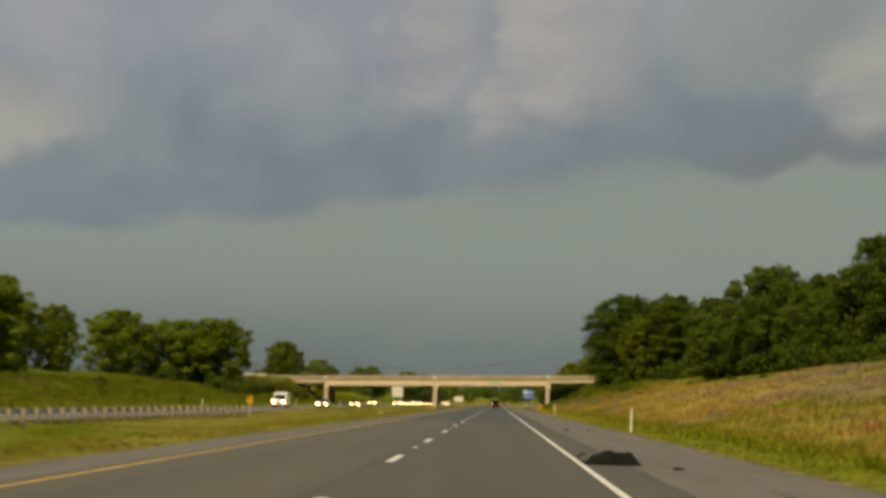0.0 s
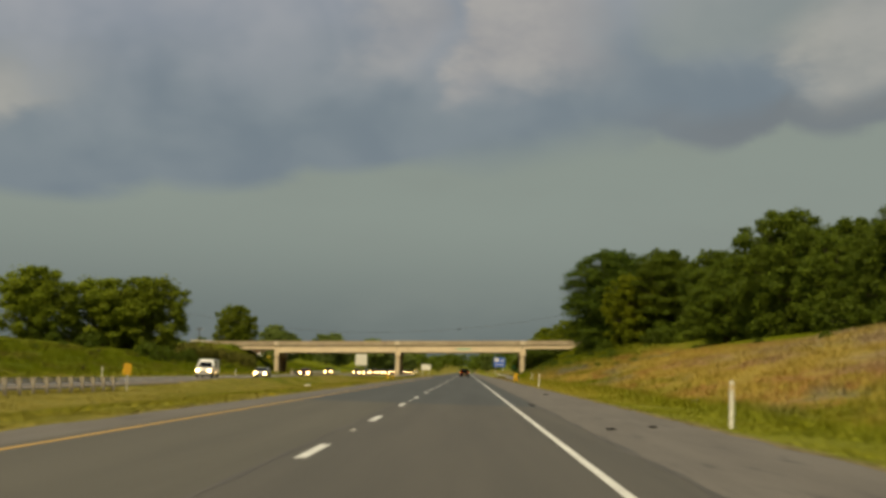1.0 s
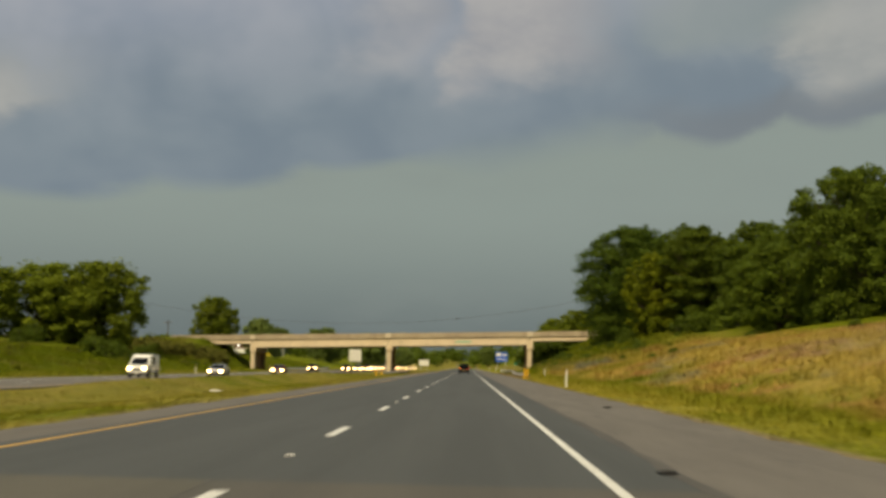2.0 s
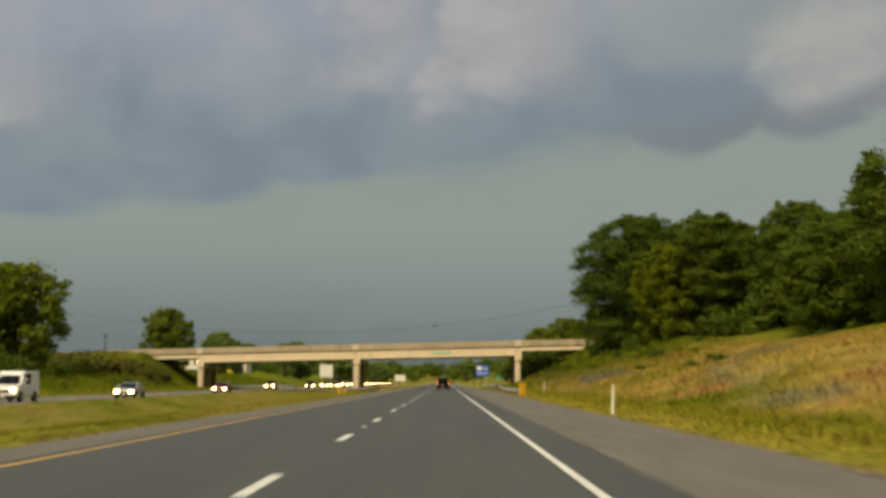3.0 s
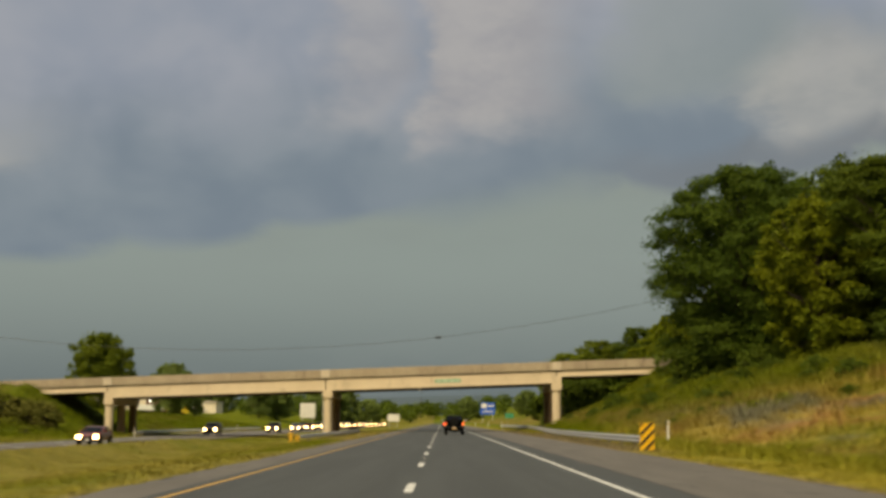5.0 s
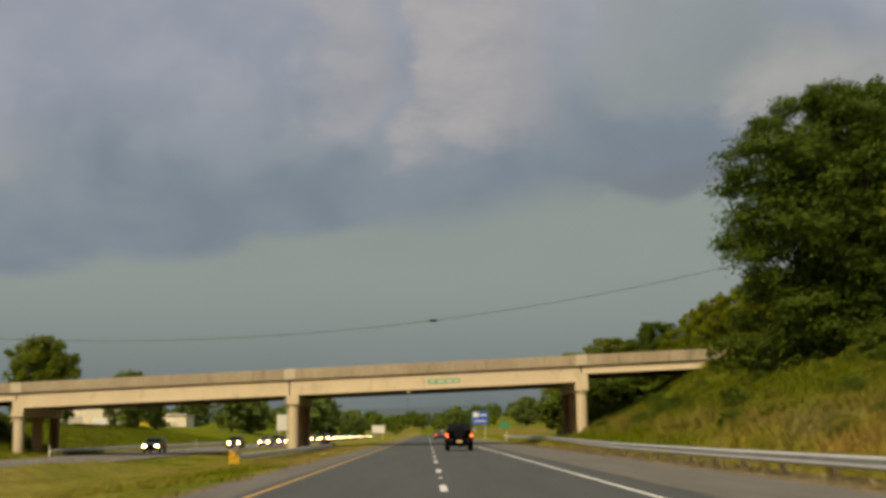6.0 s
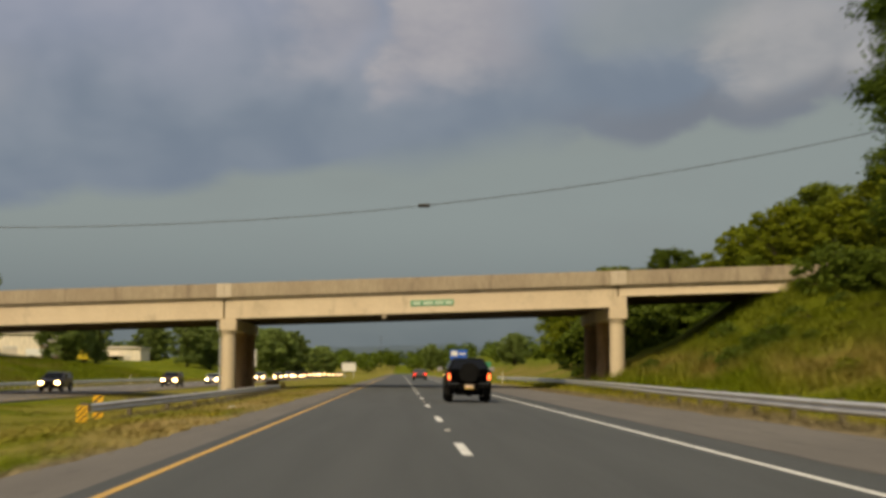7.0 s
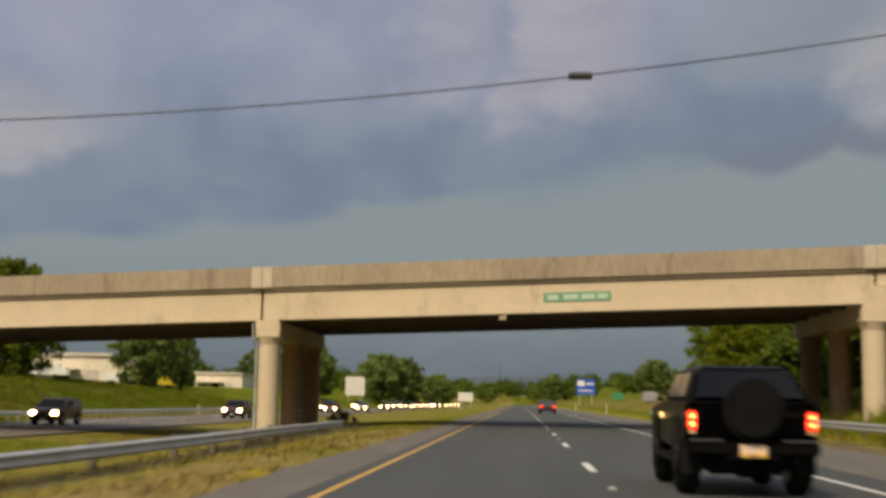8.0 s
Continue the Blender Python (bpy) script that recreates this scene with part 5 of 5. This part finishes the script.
WEED_LEAF = leaf_material("weed_leaves", (0.200, 0.215, 0.022), (0.165, 0.190, 0.020))
BRUSH_LEAF = material("olive_brush", (0.130, 0.118, 0.030), (0.100, 0.106, 0.024), 0.6, 0.9, island=0.3, objects=0.2, spec=0.05)
YELLOW_LEAF = leaf_material("leaves_yellow_green", (0.190, 0.215, 0.014), (0.150, 0.185, 0.014))
KINDS = [
    make_tree(11, 16, 14, LEAF[0], 56000, 0.165, 0.02, "tall full broadleaf tree on the grassy bank"),
    make_tree(12, 14, 13, LEAF[1], 50000, 0.165, 0.02, "leafy green roadside tree with a broad crown"),
    make_tree(13, 11, 12, LEAF[1], 40000, 0.165, 0.05, "rounded green tree on the grassy bank", count=120),
    make_tree(14, 12, 10, YELLOW_LEAF, 40000, 0.15, 0.02, "light green tree at the edge of the wood", style="vase", count=110),
    make_tree(21, 17, 15, LEAF[2], 150000, 0.115, 0.0, "tall broad dark green tree beside the bridge bank", style="vase", count=250),
    make_tree(22, 14, 13, LEAF[4], 100000, 0.12, 0.0, "broad olive green tree with layered foliage on the bank", style="layers", count=170),
    make_tree(15, 4.2, 7.5, LEAF[0], 5200, 0.19, -0.15, "low bushy green shrub on the bank", "shrub", count=44),
    make_tree(16, 3.6, 8.0, BRUSH_LEAF, 4800, 0.19, -0.2, "straggling olive brown bush on the bridge embankment", "shrub", count=44),
    make_tree(17, 11, 11, LEAF[3], 26000, 0.2, 0.10, "pale green broadleaf tree beyond the bridge", count=100),
    make_tree(18, 12, 9, LEAF[3], 24000, 0.2, 0.10, "tall pale green tree beyond the bridge", style="vase", count=80),
    make_tree(19, 1.3, 2.4, WEED_LEAF, 1500, 0.10, -0.25, "low leafy weeds among the bank grass", "weed_clump", count=26),
]
# kind, x, y, scale and, where it differs, how much wider
BANK_FRONT = [(4, 30.0, 283.5, 1.16, 1.14), (3, 31.2, 265, 1.08, 0.9), (5, 38, 264, 1.08, 1.1), (0, 43.5, 246, 0.92), (0, 46, 210, 1.1), (0, 43, 232, 0.78), (0, 40, 222, 0.66, 1.25), (0, 54, 172, 1.1), (0, 48, 192, 0.74), (0, 53, 200, 0.9), (0, 51, 180, 0.72)]
BANK_BACK = [(0, 52, 240, 1.0), (0, 58, 222, 1.0), (1, 62, 196, 1.0), (0, 60, 150, 1.1), (1, 66, 176, 1.1), (0, 68, 130, 1.2), (2, 57, 140, 1.1), (0, 40, 282, 1.1), (1, 50, 272, 1.0)]
LEFT_BANK = [(2, -60.3, 279, 1.33, 1.12), (2, -68, 276, 1.26, 1.2), (2, -78, 268, 1.2, 1.15), (1, -69, 202, 0.77, 0.82), (1, -76.5, 198, 0.88), (1, -66, 168, 1.0), (0, -74, 160, 1.1)]
BEYOND_LEFT = [(2, -69, 424, 1.38, 0.84), (8, -63.4, 467, 1.1, 0.92), (9, -60.0, 478, 0.85, 0.72), (9, -66, 494, 0.9), (9, -56, 560, 1.0), (8, -52, 572, 1.0), (9, -58, 610, 1.25), (8, -42, 640, 1.45, 1.2), (9, -36, 648, 1.3), (8, -46, 690, 1.5), (8, -90, 690, 1.3), (9, -74, 700, 1.3), (8, -30, 700, 1.0)]
BEYOND_RIGHT = [(8, 21.5, 478, 0.62), (9, 15.5, 900, 1.15), (8, 22, 905, 0.8), (1, 27, 432, 0.85), (1, 33, 425, 1.0), (0, 41, 420, 0.92), (3, 25, 415, 0.75), (3, 36, 362, 0.85), (1, 43, 356, 0.9), (3, 49, 350, 1.0), (0, 54, 352, 1.2), (3, 40, 376, 0.8), (1, 60, 345, 1.2), (3, 44, 334, 0.8), (3, 34.5, 343, 0.80, 1.05), (3, 38.5, 339, 0.72, 1.1),
                (3, 19.5, 348, 0.5, 0.7), (2, 23.5, 345, 0.5, 0.62), (3, 27.5, 341, 0.48, 0.66), (2, 31, 340, 0.5, 0.62)]
# shrubs: how many, between which x, which y, and which scales
DRY_LEAF = material("dry_brown_stalks", (0.21, 0.14, 0.08), (0.16, 0.105, 0.06), 0.8, 0.9, island=0.3, spec=0.05)
SHRUBS = [(5, 34, 38, 244, 262, 0.45, 0.7), (12, 43, 50, 150, 232, 0.6, 1.1), (34, 14.5, 27, 236, 308, 0.13, 0.32), (8, 17, 34, 120, 235, 0.10, 0.18), (7, 26.5, 33, 305, 310.5, 0.45, 0.7), (6, 24, 34, 282, 300, 0.4, 0.8), (4, 27, 36, 267, 273, 0.45, 0.65), (6, 39, 46, 246, 264, 0.6, 0.9),
          (8, -60, -44, 120, 300, 0.15, 0.3), (14, 15.5, 27, 333, 340, 0.75, 1.15), (5, -66, -54, 300, 312, 0.3, 0.5), (9, 40, 50, 214, 256, 0.8, 1.2), (6, -80, -58, 258, 270, 0.4, 0.7), (5, -78, -68, 158, 204, 0.5, 0.9), (5, 29, 36, 336, 362, 0.7, 1.1), (4, -54, -49, 250, 285, 0.5, 0.7)]


def plant():
    rng = random.Random(5)
    used = set()
    shrubs = [(6, rng.uniform(x0, x1), rng.uniform(y0, y1), rng.uniform(s0, s1)) for n, x0, x1, y0, y1, s0, s1 in SHRUBS for k in range(n)]
    shrubs += [(7, rng.uniform(-78, -46), rng.uniform(300, 316), rng.uniform(0.5, 0.9), 1.3) for k in range(34)]
    shrubs += [(10, rng.uniform(15, 29), rng.uniform(232, 308), rng.uniform(0.35, 0.85)) for k in range(60)]
    shrubs += [(10, rng.uniform(-58, -41), rng.uniform(140, 310), rng.uniform(0.4, 0.9)) for k in range(40)]
    for k, x, y, s, *wide in BANK_FRONT + BANK_BACK + LEFT_BANK + BEYOND_LEFT + BEYOND_RIGHT + shrubs:
        m = pose(x, y, float(land(x, y)) - 0.2 * s, 0, 0, rng.uniform(0, 360))
        src = KINDS[k]
        sc = s * rng.uniform(0.95, 1.05)
        if k in used:
            src = copy_thing(src, m)
        used.add(k)
        src.matrix_basis = m
        w = sc * (wide[0] if wide else 1.08)
        src.scale = (w, w, sc)


plant()


dead = make_tree(31, 1.5, 3.4, DRY_LEAF, 3500, 0.08, -0.1, "dry brown bush beside the end of the median guardrail", "shrub", count=30)
dead.matrix_basis = pose(-10.5, 324, float(land(-10.5, 324))) @ Matrix.Diagonal((0.5, 0.5, 0.5, 1.0))


def far_wood():
    """The low wooded skyline: thousands of leaf clumps in one object."""
    rng = np.random.default_rng(3)
    lobes = []
    for k in range(1500):
        a = rng.uniform(-0.9, 0.9)
        d = 640 + 600 * rng.random() ** 1.4
        x, y = d * math.sin(a), 200 + d * math.cos(a)
        if -50 < x < 22 and y < 900:
            y += 200
        r = rng.uniform(3.5, 5.5) + 2.5 * rng.random() ** 6
        lobes.append((x, y, float(land(x, y)) + r * rng.uniform(0.5, 1.3), r))
    v, f = leaf_cloud(rng, lobes, 190000, 1.0, 0.6, 0.75)
    tagged(new("far_woods", raw_mesh("far_woods", v, f, LEAF[0])), "low dark green woods along the horizon", "woods", kind="stuff")


far_wood()


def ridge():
    """A long low hill far beyond the woods, distance haze put into its colour."""
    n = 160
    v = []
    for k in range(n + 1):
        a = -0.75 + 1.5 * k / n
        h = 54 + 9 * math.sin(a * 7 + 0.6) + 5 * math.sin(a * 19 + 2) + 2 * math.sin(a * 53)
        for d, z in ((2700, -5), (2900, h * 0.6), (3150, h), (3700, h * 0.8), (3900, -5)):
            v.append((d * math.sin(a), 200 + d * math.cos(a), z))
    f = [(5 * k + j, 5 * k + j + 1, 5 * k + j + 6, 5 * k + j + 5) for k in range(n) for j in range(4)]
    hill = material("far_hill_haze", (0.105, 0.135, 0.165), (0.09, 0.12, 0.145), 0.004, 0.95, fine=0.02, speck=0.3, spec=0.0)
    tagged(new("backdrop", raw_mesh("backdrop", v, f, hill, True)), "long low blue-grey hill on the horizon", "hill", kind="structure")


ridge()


def grass():
    """Rough roadside grass: tufts of bent blades over the verges and banks."""
    rng = np.random.default_rng(8)
    spots = []
    for x0, x1, y0, y1, n in ((8.25, 13, 8, 330, 26000), (13, 34, 20, 320, 34000), (13, 28, 228, 312, 12000), (-12, -5.3, 8, 335, 26000), (-23, -12, 20, 335, 16000), (-60, -38, 60, 330, 30000), (-66, -37.5, 330, 470, 16000)):
        spots.append(np.stack([rng.uniform(x0, x1, n), rng.uniform(y0, y1, n)], 1))
    for line in RAIL_LINES:
        for a, b in zip(line, line[1:]):
            n = int(math.dist(a[:2], b[:2]) * (1.5 if a[1] > 260 and a[0] < 0 else 5))
            q = rng.random((n, 1))
            spots.append(np.array(a[:2]) * (1 - q) + np.array(b[:2]) * q + rng.normal(size=(n, 2)) * 0.14)
    p = np.concatenate(spots)
    tall = np.arange(len(p)) >= len(p) - sum(len(s) for s in spots[7:])
    clump = np.sin(p[:, 0] * 1.3 + 2 * np.sin(p[:, 1] * 0.21)) + np.sin(p[:, 1] * 0.53 + 1.7 * np.sin(p[:, 0] * 0.5))
    keep = (clump + rng.normal(size=len(p)) * 0.8 > -0.5) | tall
    p, tall = p[keep], tall[keep]
    n, k = len(p), 8
    z = land(p[:, 0], p[:, 1])
    c = np.repeat(np.stack([p[:, 0], p[:, 1], z], 1), k, 0)
    mown = (np.repeat(p[:, 0], k) < 10.5) & (np.repeat(p[:, 0], k) > -9)
    h = np.where(np.repeat(tall, k), 0.24, np.where((np.repeat(p[:, 0], k) > 13) & (np.repeat(p[:, 1], k) > 230), 0.6, np.where(np.repeat(p[:, 0], k) < -37, 0.5, np.where(np.repeat(p[:, 0], k) < 0, 0.11, np.where(mown, 0.10, 0.32))))) * rng.uniform(0.5, 1.4, n * k)
    a = rng.uniform(0, 6.2832, n * k)
    w = rng.uniform(0.012, 0.03, n * k)
    side = np.stack([np.cos(a), np.sin(a), np.zeros(n * k)], 1)
    lean = np.stack([np.sin(a) * h * 0.7, -np.cos(a) * h * 0.7, h], 1)
    c = c + rng.normal(size=(n * k, 3)) * np.array([0.28, 0.28, 0]) - np.array([0, 0, 0.03])
    v = np.stack([c - side * w[:, None], c + side * w[:, None], c + lean], 1).reshape(-1, 3)
    f = np.arange(len(v)).reshape(-1, 3)
    tagged(new("grass", raw_mesh("grass", v, f, BLADES)), "rough yellow-green roadside grass with dry patches", "grass", kind="stuff")


grass()
